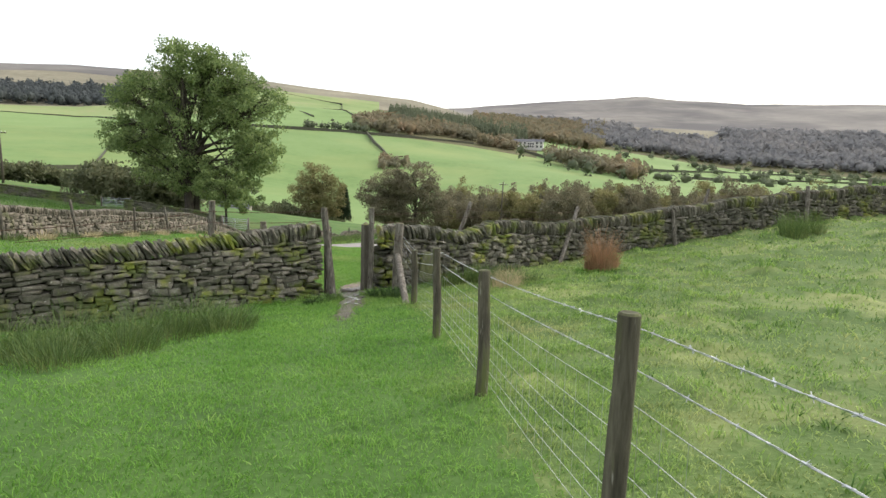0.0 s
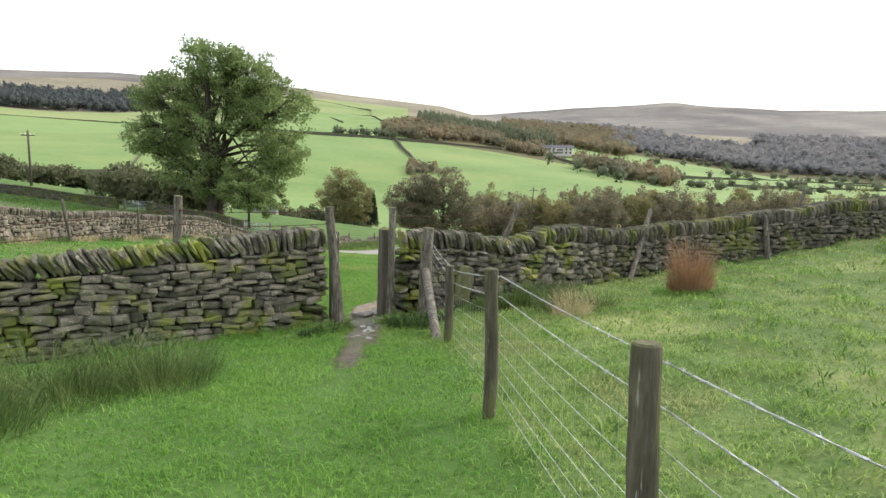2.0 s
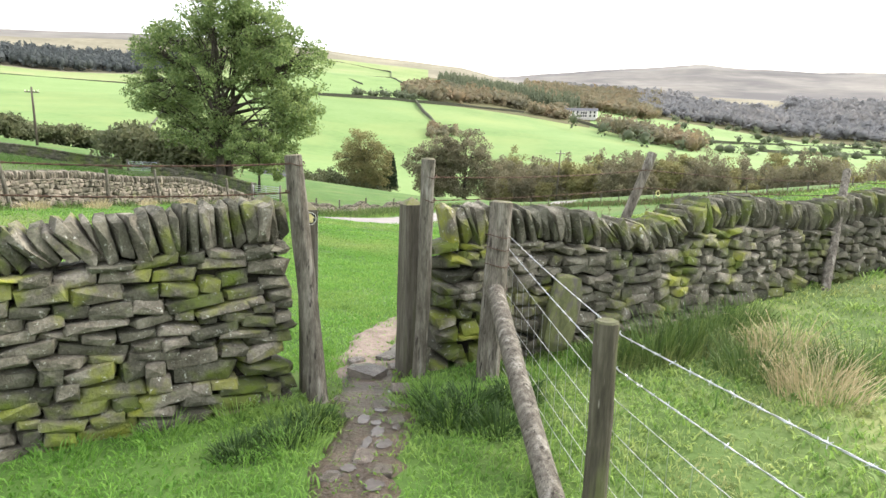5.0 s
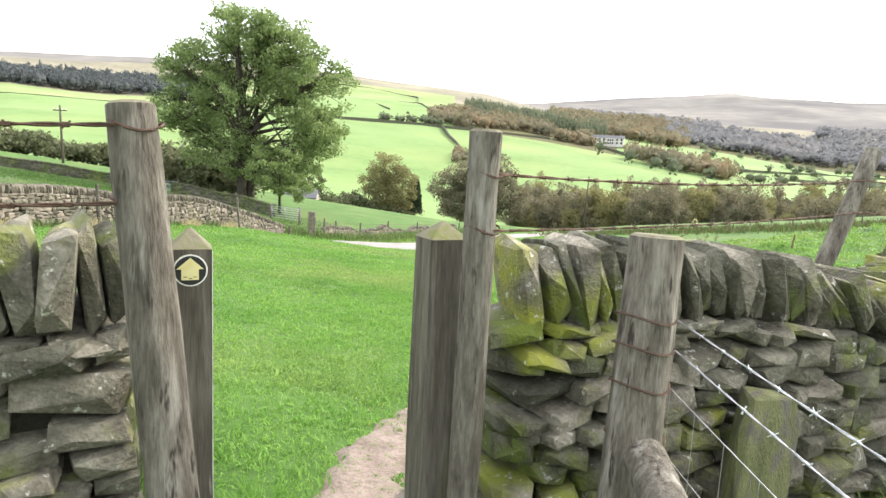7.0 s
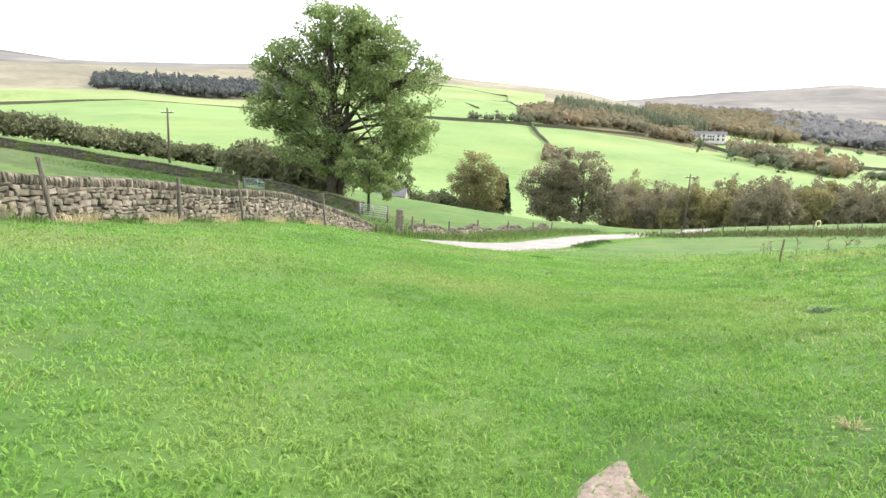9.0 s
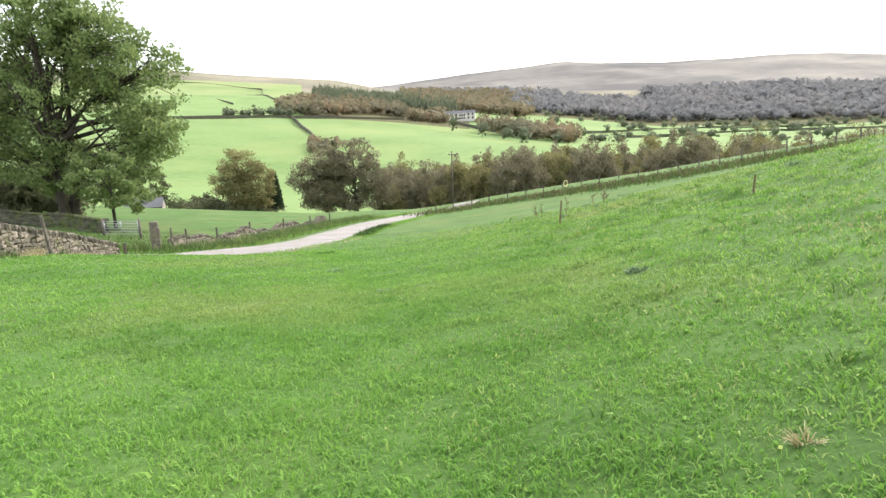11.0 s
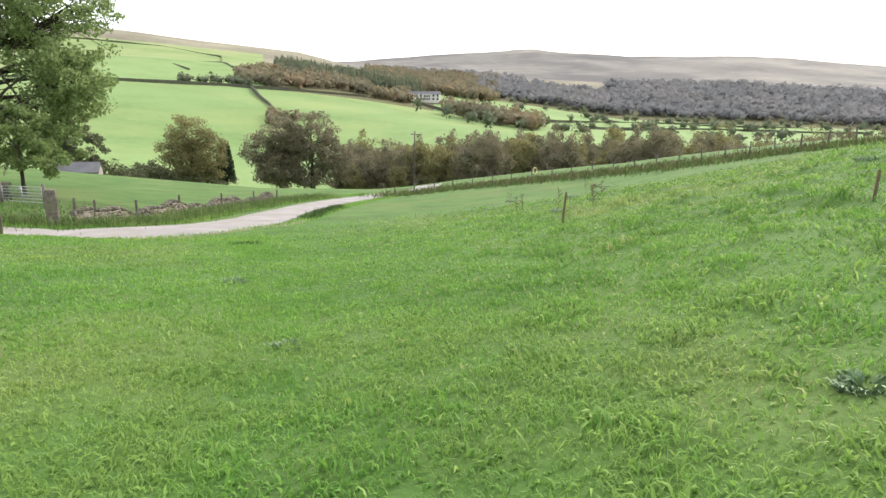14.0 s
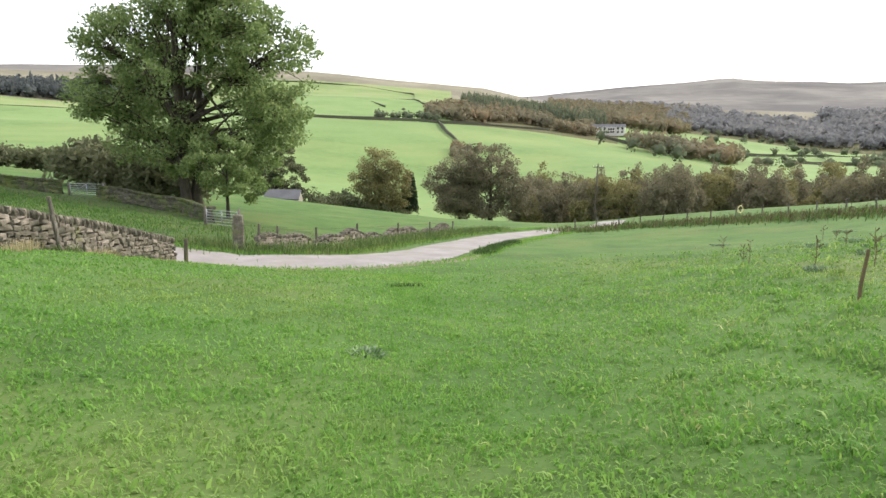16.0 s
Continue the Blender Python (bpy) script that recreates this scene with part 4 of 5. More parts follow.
# hedgerow and scrub
def thicket(name, label, line, tall, deep, n, leaf, seed):
    rng = np.random.default_rng(seed)
    x0, y0 = line[0]
    ln = length_of(line)
    root = base(name, x0, y0, h(x0, y0))
    tagged(root, label, "hedge", kind="stuff")
    cs = []
    for s in rng.uniform(0, ln, n):
        x, y, a = along(line, s)
        x, y = x + rng.uniform(-deep, deep), y + rng.uniform(-deep, deep)
        t = tall * (0.75 + 0.35 * noise.noise(Vector((x * 0.15, y * 0.15, seed))))
        cs.append((x - x0, y - y0, h(x, y) - h(x0, y0) + t * rng.uniform(0.1, 1) ** 0.7))
    v, q = leaf_cloud(cs, rng.uniform(0.9, 1.7, n), 30, 0.31, rng)
    bulk("foliage", v, q, None, leaf, root)
    return root


def polar(az, r):
    return PIVOT[0] + r * math.sin(radians(az)), PIVOT[1] + r * math.cos(radians(az))


thicket("thorn_belt", "dark olive belt of scrub and young trees", [polar(-58, 118), polar(-48, 118), polar(-38, 120), polar(-31, 124)], 4.2, 4.0, 1300, M_LEAF_SCRUB, 5)
thicket("thorn_belt", "low bushes below the meadow", [polar(-18.5, 150), polar(-16, 162), polar(-10, 168)], 12.0, 3.5, 800, M_LEAF_SCRUB, 6)
thicket("hedge", "brown undergrowth below the valley trees", [polar(-5, 150), polar(6, 150), polar(20, 168), polar(45, 185)], 2.2, 6.0, 700, M_LEAF_BROWN, 7)
thicket("thorn_belt", "low olive bushes round the meadow trees", [polar(-16, 176), polar(-8, 172), polar(-2, 168), polar(4, 168)], 6.5, 3.0, 520, M_LEAF_SCRUB, 8)
thicket("thorn_belt", "dark thorn scrub beside the large tree", [(-47.0, 80.0), (-38.0, 77.0), (-31.5, 75.5)], 5.0, 2.0, 420, M_LEAF_SCRUB, 9)


# ---------------------------------------------------------------- far woods, walls, house
def ico():
    bm = bmesh.new()
    bmesh.ops.create_icosphere(bm, subdivisions=1, radius=0.72)
    v = np.array([q.co[:] for q in bm.verts])
    f = np.array([[q.index for q in p.verts] for p in bm.faces])
    bm.free()
    return v, f


ICO_V, ICO_F = ico()


def wood(name, label, places, size, tall, mat, seed, pointed=False):
    """A far wood as one sheet of single crowns. places: points on the ground."""
    rng = np.random.default_rng(seed)
    vs, fs, qs, n = [], [], [], 0
    sprays = 34
    for x, y in places:
        s = size * rng.uniform(0.65, 1.3)
        t = tall * rng.uniform(0.75, 1.2)
        v = ICO_V * (1 + rng.uniform(-0.2, 0.2, (len(ICO_V), 1)))
        d = rng.normal(size=(sprays, 3))
        d /= np.linalg.norm(d, axis=1)[:, None]
        a = rng.normal(size=(sprays, 3)) * 0.12
        b = np.cross(a, rng.normal(size=(sprays, 3)) * 0.9)
        c = d * rng.uniform(0.8, 1.12, (sprays, 1))
        leaves = np.stack([c - a, c + b, c + a, c - b], axis=1).reshape(-1, 3)
        fs.append(ICO_F + n)
        qs.append(np.arange(4 * sprays).reshape(-1, 4) + n + len(v))
        v = np.vstack([v, leaves])
        if pointed:
            k2 = np.clip((1 - v[:, 2:3]) / 2, 0, 1)
            v = np.column_stack([v[:, :2] * (0.25 + 0.75 * k2), v[:, 2]])
        vs.append(v * np.array([s / 2, s / 2, t / 2]) + np.array([x, y, h(x, y) + t * 0.45]))
        n += len(v)
    ob = bulk(name, np.vstack(vs), np.vstack(qs), np.vstack(fs), mat, smooth_shade=True)
    return tagged(ob, label, "woodland", kind="stuff")


def scatter(az0, az1, r0, r1, gap, seed, keep=lambda a, r: True):
    rng = np.random.default_rng(seed)
    area = radians(az1 - az0) * (r1**2 - r0**2) / 2
    n = int(area / gap**2)
    out = []
    for a, u in zip(rng.uniform(az0, az1, n), rng.uniform(0, 1, n)):
        r = math.sqrt(r0**2 + u * (r1**2 - r0**2))
        if keep(a, r):
            out.append(polar(a, r))
    return out


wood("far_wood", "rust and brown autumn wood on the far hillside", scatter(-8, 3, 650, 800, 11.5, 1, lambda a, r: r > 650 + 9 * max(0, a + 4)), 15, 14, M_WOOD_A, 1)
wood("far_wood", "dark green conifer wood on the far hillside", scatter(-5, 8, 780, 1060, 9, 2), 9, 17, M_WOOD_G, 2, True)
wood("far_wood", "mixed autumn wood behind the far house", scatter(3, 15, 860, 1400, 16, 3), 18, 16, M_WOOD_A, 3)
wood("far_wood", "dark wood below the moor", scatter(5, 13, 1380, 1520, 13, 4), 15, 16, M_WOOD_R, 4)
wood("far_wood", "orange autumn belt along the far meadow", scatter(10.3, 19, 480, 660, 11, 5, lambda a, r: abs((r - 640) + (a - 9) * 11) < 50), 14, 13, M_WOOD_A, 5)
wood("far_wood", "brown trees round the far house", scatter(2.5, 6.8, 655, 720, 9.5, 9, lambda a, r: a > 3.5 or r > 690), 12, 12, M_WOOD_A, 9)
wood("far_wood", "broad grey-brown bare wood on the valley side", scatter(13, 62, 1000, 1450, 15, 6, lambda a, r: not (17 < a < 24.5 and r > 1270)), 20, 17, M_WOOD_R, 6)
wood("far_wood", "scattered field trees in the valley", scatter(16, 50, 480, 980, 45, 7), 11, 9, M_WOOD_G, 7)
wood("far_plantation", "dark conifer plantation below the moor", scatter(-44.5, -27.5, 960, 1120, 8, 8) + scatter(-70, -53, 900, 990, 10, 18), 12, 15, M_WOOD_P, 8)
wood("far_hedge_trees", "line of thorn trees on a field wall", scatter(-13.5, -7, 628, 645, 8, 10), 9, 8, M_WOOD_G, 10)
wood("far_hedge_trees", "dark thorn clump at a wall in the meadow", scatter(-5.8, -3.4, 400, 440, 7, 11), 7, 7, M_WOOD_A, 11)
wood("far_hedge_trees", "single parkland trees by the far house", [polar(7.6, 560), polar(10.2, 520), polar(12.5, 500), polar(15, 560), polar(14, 470), polar(17.5, 560)], 13, 12, M_WOOD_G, 12)


def far_wall(pairs, tall=1.3, name="far_field_wall"):
    line = [polar(a, r) for a, r in pairs]
    ln = length_of(line)
    n = max(8, int(ln / 12))
    verts, faces = [], []
    for k in range(n + 1):
        x, y, a = along(line, ln * k / n)
        z = h(x, y)
        nx, ny = -math.sin(a) * 0.6, math.cos(a) * 0.6
        t = tall * (1 + 0.5 * noise.noise(Vector((x * 0.03, y * 0.03, 1))))
        verts += [(x - nx, y - ny, z - 6), (x - nx * 0.7, y - ny * 0.7, z + t), (x + nx * 0.7, y + ny * 0.7, z + t), (x + nx, y + ny, z - 6)]
    for k in range(n):
        for s in range(3):
            p = k * 4 + s
            faces.append((p, p + 1, p + 5, p + 4))
    return tagged(raw(name, verts, faces, M_FARWALL), "dark dry stone wall between distant meadows", "stone wall", "far field walls", kind="structure")


far_wall([(-60, 780), (-45, 780), (-30, 760), (-20, 625), (-10, 622), (-7, 618), (0, 640), (3, 655)], 1.8)
far_wall([(-7.1, 618), (-6.4, 540), (-5.2, 470), (-4.6, 430)], 1.7)
far_wall([(-38, 330), (-32, 340), (-24, 345), (-20, 350)], 1.8)
far_wall([(-31, 345), (-29, 480), (-24, 620)], 0.9)
far_wall([(-22, 960), (-15, 940), (-13.5, 930), (-9.5, 955)], 1.8)
far_wall([(-13.8, 935), (-13.2, 850), (-12, 790)], 1.7)
far_wall([(-9.4, 960), (-8.6, 860), (-7.6, 800)], 1.8)
far_wall([(-24, 1230), (-14, 1200), (-9.4, 1100), (-9.4, 960)], 1.7)
far_wall([(6, 700), (9, 640), (12, 600), (14, 570)], 1.7)
far_wall([(17, 640), (21, 700), (26, 800), (33, 900)], 1.8)
far_wall([(22, 600), (26, 680), (34, 760), (44, 800)], 1.8)
far_wall([(24, 800), (30, 820), (40, 860)], 2.2)


def box(name, parent, x0, x1, y0, y1, z0, z1, mat, label="", bevel=0.0):
    bm = bmesh.new()
    bmesh.ops.create_cube(bm, size=1, matrix=Matrix.Translation(((x0 + x1) / 2, (y0 + y1) / 2, (z0 + z1) / 2)) @ Matrix.Diagonal((x1 - x0, y1 - y0, z1 - z0, 1)))
    if bevel:
        bmesh.ops.bevel(bm, geom=bm.edges[:], offset=bevel, segments=1, affect="EDGES")
    return part(name, bm, mat, parent, label)


def pitched(name, parent, w, d, z0, rise, over, mat):
    bm = bmesh.new()
    a, b = w / 2 + over, d / 2 + over
    lo = [bm.verts.new(p) for p in ((-a, -b, z0), (a, -b, z0), (a, b, z0), (-a, b, z0))]
    hi = [bm.verts.new(p) for p in ((-a, 0, z0 + rise), (a, 0, z0 + rise))]
    for f in ((lo[0], lo[1], hi[1], hi[0]), (lo[2], lo[3], hi[0], hi[1]), (lo[1], lo[2], hi[1]), (lo[3], lo[0], hi[0]), (lo[3], lo[2], lo[1], lo[0])):
        bm.faces.new(f)
    return part(name, bm, mat, parent)


def far_house(x, y, turn):
    z = h(x, y)
    root = base("country_house", x, y, z - 1.5, turn)
    tagged(root, "long pale two-storey country house with slate roof", "house")
    box("wall", root, -21, 21, -5, 5, 0, 9.5, M_RENDER)
    roof = pitched("roof", root, 42, 10, 9.5, 3.2, 0.6, M_SLATE)
    for cx in (-14, -3, 9, 17):
        box("chimney", roof, cx - 0.7, cx + 0.7, -0.6, 0.6, 11.5, 14.6, M_BARN)
    for row, zc in enumerate((2.4, 6.1)):
        for k in range(9):
            wx = -18.4 + k * 4.6
            win = box("window", root, wx - 0.95, wx + 0.95, -5.12, -4.98, zc + 0.6, zc + 3.0, M_GLASS)
            box("sill", win, wx - 1.1, wx + 1.1, -5.25, -5.0, zc + 0.4, zc + 0.58, M_WHITE)
    box("bay", root, 3.5, 10.5, -7, -5, 0, 9, M_RENDER)
    for wx in (4.6, 6.9, 9.3):
        box("window", root, wx - 0.8, wx + 0.8, -7.12, -6.98, 3, 5.2, M_GLASS)
        box("window", root, wx - 0.8, wx + 0.8, -7.12, -6.98, 6.2, 8.2, M_GLASS)


hx, hy = polar(7.85, 700)
far_house(hx, hy, -12)


def barn(x, y, turn):
    root = base("barn", x, y, h(x, y) - 1.2, turn)
    tagged(root, "small stone barn with a slate roof by trees", "barn")
    root.scale = (0.7, 0.7, 0.78)
    box("wall", root, -4.5, 4.5, -2.6, 2.6, 0, 3.1, M_BARN)
    for gx in (-4.5, 4.3):
        bm = bmesh.new()
        a = [bm.verts.new((gx + o, yy, zz)) for o in (0, 0.2) for yy, zz in ((-2.6, 3.1), (2.6, 3.1), (0, 4.9))]
        bm.faces.new((a[0], a[1], a[2]))
        bm.faces.new((a[5], a[4], a[3]))
        for i in range(3):
            bm.faces.new((a[i], a[3 + i], a[3 + (i + 1) % 3], a[(i + 1) % 3]))
        part("gable", bm, M_BARN, root)
    bm = bmesh.new()
    for s in (-1, 1):
        vs = [bm.verts.new(p) for p in ((-4.7, s * 2.9, 2.95), (4.7, s * 2.9, 2.95), (4.7, 0, 5.05), (-4.7, 0, 5.05), (-4.7, s * 2.9, 2.8), (4.7, s * 2.9, 2.8), (4.7, 0, 4.9), (-4.7, 0, 4.9))]
        for f in ((0, 1, 2, 3), (7, 6, 5, 4), (0, 4, 5, 1), (1, 5, 6, 2), (2, 6, 7, 3), (3, 7, 4, 0)):
            bm.faces.new([vs[i] for i in f])
    part("roof", bm, M_SLATE, root)
    box("window", root, -1.2, -0.5, -2.66, -2.58, 1.4, 2.2, M_GLASS)
    box("door", root, 1.5, 2.6, -2.66, -2.58, 0, 2.1, M_GLASS, "dark barn doorway")


barn(-44.5, 131.5, 8)


def telegraph_pole(x, y, foot, tip, lean, arm):
    root = base("telegraph_pole", x, y, foot)
    tagged(root, "weathered wooden telegraph pole with a crossarm", "utility pole", "telegraph poles")
    v, f = tube([(0, 0, -0.5), (lean * 0.5, 0, (tip - foot) / 2), (lean, 0, tip - foot)], [0.17, 0.15, 0.12], 9)
    raw("pole", v, f, M_POLE, root, smooth_shade=True)
    t = tip - foot
    crossarm = box("crossarm", root, lean - arm, lean + arm, -0.08, 0.08, t - 0.75, t - 0.6, M_POLE)
    for s in (-1, -0.4, 0.4, 1):
        v, f = tube([(lean + s * arm * 0.92, 0, t - 0.6), (lean + s * arm * 0.92, 0, t - 0.42)], [0.05, 0.04], 8)
        raw("insulator", v, f, M_WHITE, crossarm)


telegraph_pole(13.6, 140.5, -10.5, -0.5, 0.3, 0.9)
telegraph_pole(-63, 88, -1.4, 5.9, -0.2, 1.0)
telegraph_pole(-101, 96, 0.5, 4.6, 0.1, 0.8)


# ---------------------------------------------------------------- wires
def sagging(points, drop, step=0.25):
    out = []
    for a, b in zip(points, points[1:]):
        a, b = Vector(a), Vector(b)
        n = max(2, int((b - a).length / step))
        for k in range(n):
            f = k / n
            out.append(a + (b - a) * f - Vector((0, 0, drop * 4 * f * (1 - f))))
    return out + [Vector(points[-1])]


def barbed_wire(points, mat, label, seed, drop=0.012, thick=0.0018):
    """Two twisted strands with small four-pointed barbs."""
    rnd = random.Random(seed)
    path = sagging(points, drop, 0.03)
    root = base("barbed_wire", *points[0])
    tagged(root, label, "barbed wire")
    o = Vector(points[0])
    for ph in (0, math.pi):
        pts = [p - o + Vector((math.cos(k * 0.9 + ph) * thick * 0.9, 0, math.sin(k * 0.9 + ph) * thick * 0.9)) for k, p in enumerate(path)]
        v, f = tube(pts, [thick] * len(pts), 4, cap=False)
        raw("strand", v, f, mat, root, smooth_shade=True)
    pieces = []
    for k in range(4, len(path) - 2, 4):
        p = path[k] - o
        for _ in range(2):
            d = Vector((rnd.uniform(-1, 1), rnd.uniform(-1, 1), rnd.uniform(-1, 1))).normalized() * 0.013
            pieces.append(tube([p - d, p + d], [thick * 0.7, thick * 0.7], 3))
        d = (path[k + 1] - path[k - 1]).normalized() * 0.008
        pieces.append(tube([p - d, p + d], [thick * 2.1, thick * 2.1], 5))
    v, f = merge(pieces)
    tagged(raw("barbing", v, f, mat, root), kind="stuff")
    return root


def plain_wire(name, points, thick, mat, label, drop=0.015):
    pts = sagging(points, drop)
    o = Vector(points[0])
    v, f = tube([p - o for p in pts], [thick] * len(pts), 4, cap=False)
    ob = raw(name, v, f, mat, smooth_shade=True)
    ob.matrix_world = Matrix.Translation(o)
    return tagged(ob, label, "fence wire")


STRAIN = (-0.765, 12.1)
WIRE_X = 0.058


def fence_points(below, at_strain):
    return [(x + WIRE_X, y, t - below) for (x, y), t in zip(FENCE, FENCE_TOP)] + [(*STRAIN, at_strain)]


barbed_wire(fence_points(0.05, 0.195), M_WIRE, "bright galvanised barbed wire along the fence top", 1)
barbed_wire(fence_points(0.2, 0.1), M_WIRE, "bright galvanised barbed wire below the top strand", 2)
NET = [(0.33, -0.025), (0.47, -0.24), (0.6, -0.42), (0.72, -0.57), (0.83, -0.7), (0.93, -0.83)]
for k, (b, s) in enumerate(NET):
    plain_wire("netting_wire", fence_points(b, s), 0.0017, M_WIRE, "thin galvanised stock netting wire on the fence")
pieces = []
lo, hi = sagging(fence_points(0.93, -0.83), 0.015, 0.16), sagging(fence_points(0.33, -0.025), 0.015, 0.16)
for a, b in zip(lo, hi):
    pieces.append(tube([a, (a + b) / 2 + Vector((0.004, 0.01, 0)), b], [0.0012] * 3, 3))
v, f = merge(pieces)
tagged(raw("netting_stays", v, f, M_WIRE), "upright stay wires of the stock netting", "fence wire", kind="stuff")

RIGHT_TOPS = [(-1.38, 12.05, 0.612), (0.6, 13.78, 0.66), (3.42, 15.5, 0.55), (6.45, 17.0, 0.55), (8.0, 18.4, 0.95), (11.5, 19.2, 1.15), (14.3, 20.5, 1.35)]
barbed_wire(RIGHT_TOPS, M_RUST, "rusty barbed wire strung above the wall", 3, 0.03, 0.003)
barbed_wire([(x, y, z - 0.174) for x, y, z in RIGHT_TOPS[:3]], M_RUST, "rusty lower barbed wire above the wall", 4, 0.02, 0.0026)
LEFT_TOPS = [(-2.24, 11.6, 0.69), (-4.1, 10.8, 0.68), (-6.4, 9.1, 0.45), (-9.6, 7.2, 0.55)]
barbed_wire(LEFT_TOPS, M_RUST, "rusty barbed wire above the mossy wall", 5, 0.03, 0.0034)
barbed_wire([(x, y, z - 0.19) for x, y, z in LEFT_TOPS[:3]], M_RUST, "rusty lower barbed wire above the mossy wall", 6, 0.03, 0.0032)


def wire_bands(cx, cy, r, heights, name="wire_band"):
    for z in heights:
        pts = [(math.cos(t / 14 * 2 * math.pi) * r, math.sin(t / 14 * 2 * math.pi) * r, 0.012 * math.sin(t * 0.9)) for t in range(15)]
        v, f = tube(pts, [0.0038] * 15, 4, cap=False)
        ob = raw(name, v, f, M_RUST)
        ob.matrix_world = Matrix.Translation((cx, cy, z))
        tagged(ob, "rusty wire wound round a wooden post", "fence wire", "wire bands")


wire_bands(-0.853, 12.145, 0.094, (0.195, 0.1, -0.025, -0.2))
wire_bands(-1.382, 12.105, 0.057, (0.612, 0.438))
wire_bands(-2.24, 11.655, 0.064, (0.69, 0.5))

# waymark disc on the square post
disc_n = Vector((math.cos(radians(-60)), math.sin(radians(-60)), 0))
way = base("waymark_disc", -2.215 + disc_n.x * 0.0585, 11.86 + disc_n.y * 0.0585, 0.3, 30)
tagged(way, "round white and black footpath waymark with yellow arrow", "sign")


def disc(name, r, d0, d1, mat, parent):
    bm = bmesh.new()
    bmesh.ops.create_cone(bm, cap_ends=True, segments=32, radius1=r, radius2=r, depth=abs(d1 - d0), matrix=Matrix.Translation((0, -(d0 + d1) / 2, 0)) @ Matrix.Rotation(radians(90), 4, "X"))
    return part(name, bm, mat, parent)


disc("plate", 0.046, 0.0, 0.003, M_WHITE, way)
disc("black_face", 0.042, 0.003, 0.0045, M_BLACK, way)
disc("inner_face", 0.0385, 0.0045, 0.0055, M_BLACK, way)
bm = bmesh.new()
arrow = [(-0.024, -0.027), (0.022, -0.027), (0.022, 0.004), (0.036, 0.004), (0.0, 0.037), (-0.037, 0.004), (-0.024, 0.004)]
fr = [bm.verts.new((x, -0.0065, z)) for x, z in arrow]
bk = [bm.verts.new((x, -0.0050, z)) for x, z in arrow]
bm.faces.new(fr)
for k in range(len(arrow)):
    n2 = (k + 1) % len(arrow)
    bm.faces.new((bk[k], bk[n2], fr[n2], fr[k]))
part("arrow", bm, M_YELLOW, way, "yellow direction arrow")
for x, z in ((-0.014, -0.018), (0.0, -0.022), (0.012, -0.018)):
    bm = bmesh.new()
    bmesh.ops.create_cube(bm, size=1, matrix=Matrix.Translation((x, -0.0068, z)) @ Matrix.Diagonal((0.009, 0.0006, 0.0022, 1)))
    part("lettering_bar", bm, M_STALK, way)
# thin white plate over one side of the same post
bm = bmesh.new()
bmesh.ops.create_cube(bm, size=1, matrix=Matrix.Translation((0.0585, 0, 0.72)) @ Matrix.Diagonal((0.003, 0.1, 1.5, 1)))
part("bleached_face", bm, M_PALE_FACE, marked, "white side of the post")


# ---------------------------------------------------------------- rushes and rough grass
def tuft_arrays(n, radius, tall, spread, wide, rng, dome=0.45):
    a = rng.uniform(0, 2 * np.pi, n)
    rr = radius * np.sqrt(rng.uniform(0, 1, n))
    x, y = rr * np.cos(a), rr * np.sin(a)
    t = tall * rng.uniform(0.35, 1.1, n) * (1 - dome * (rr / radius) ** 2) * (1 + 0.12 * rng.normal(size=n).clip(-1.5, 1.5))
    out = spread * rng.uniform(0.2, 1.2, n) * t
    la = a + rng.normal(0, 0.5, n)
    lx, ly = np.cos(la) * out, np.sin(la) * out
    wa = rng.uniform(0, 2 * np.pi, n)
    w = np.column_stack([np.cos(wa), np.sin(wa), np.zeros(n)]) * wide
    p0 = np.column_stack([x, y, np.full(n, -0.03)])
    p1 = p0 + np.column_stack([lx * 0.25, ly * 0.25, t * 0.5])
    p2 = p0 + np.column_stack([lx * 0.65, ly * 0.65, t * 0.85])
    p3 = p0 + np.column_stack([lx, ly, t * 0.98 - 0.2 * out])
    verts = np.stack([p0 - w, p0 + w, p1 + w * 0.9, p1 - w * 0.9, p2 + w * 0.6, p2 - w * 0.6, p3], axis=1).reshape(-1, 3)
    o = np.arange(n)[:, None] * 7
    quads = np.concatenate([o + np.array([[0, 1, 2, 3]]), o + np.array([[3, 2, 4, 5]])])
    tris = o + np.array([[5, 4, 6]])
    return verts, quads, tris


def rush(name, label, x, y, n, radius, tall, spread, mat, seed, wide=0.003, dome=0.45):
    rng = np.random.default_rng(seed)
    v, q, t = tuft_arrays(n, radius, tall, spread, wide, rng, dome)
    ob = bulk(name, v, q, t, mat)
    ob.matrix_world = Matrix.Translation((x, y, h(x, y)))
    return tagged(ob, label, "rushes")


for k, (x, y) in enumerate([(-3.05, 8.75), (-2.95, 8.2), (-3.5, 8.5), (-3.5, 7.8), (-4.0, 8.0), (-4.1, 7.3), (-3.65, 6.9), (-4.6, 7.4), (-4.5, 6.6), (-5.1, 6.9), (-4.0, 6.2), (-5.0, 6.0), (-5.7, 6.6)]):
    rush("rush_clump", "long drooping green rushes below the mossy wall", x, y, 460, 0.38, 0.46 + 0.22 * ((k * 7) % 5) / 4, 0.85, M_RUSH, 100 + k)["group"] = "rush clumps"
rush("rush_clump", "spiky green rushes behind the wall gap", -3.15, 12.75, 420, 0.25, 0.62, 0.5, M_RUSH, 120)
rush("rush_clump", "spiky green rushes behind the wall gap", -3.7, 13.2, 380, 0.28, 0.6, 0.5, M_RUSH, 121)
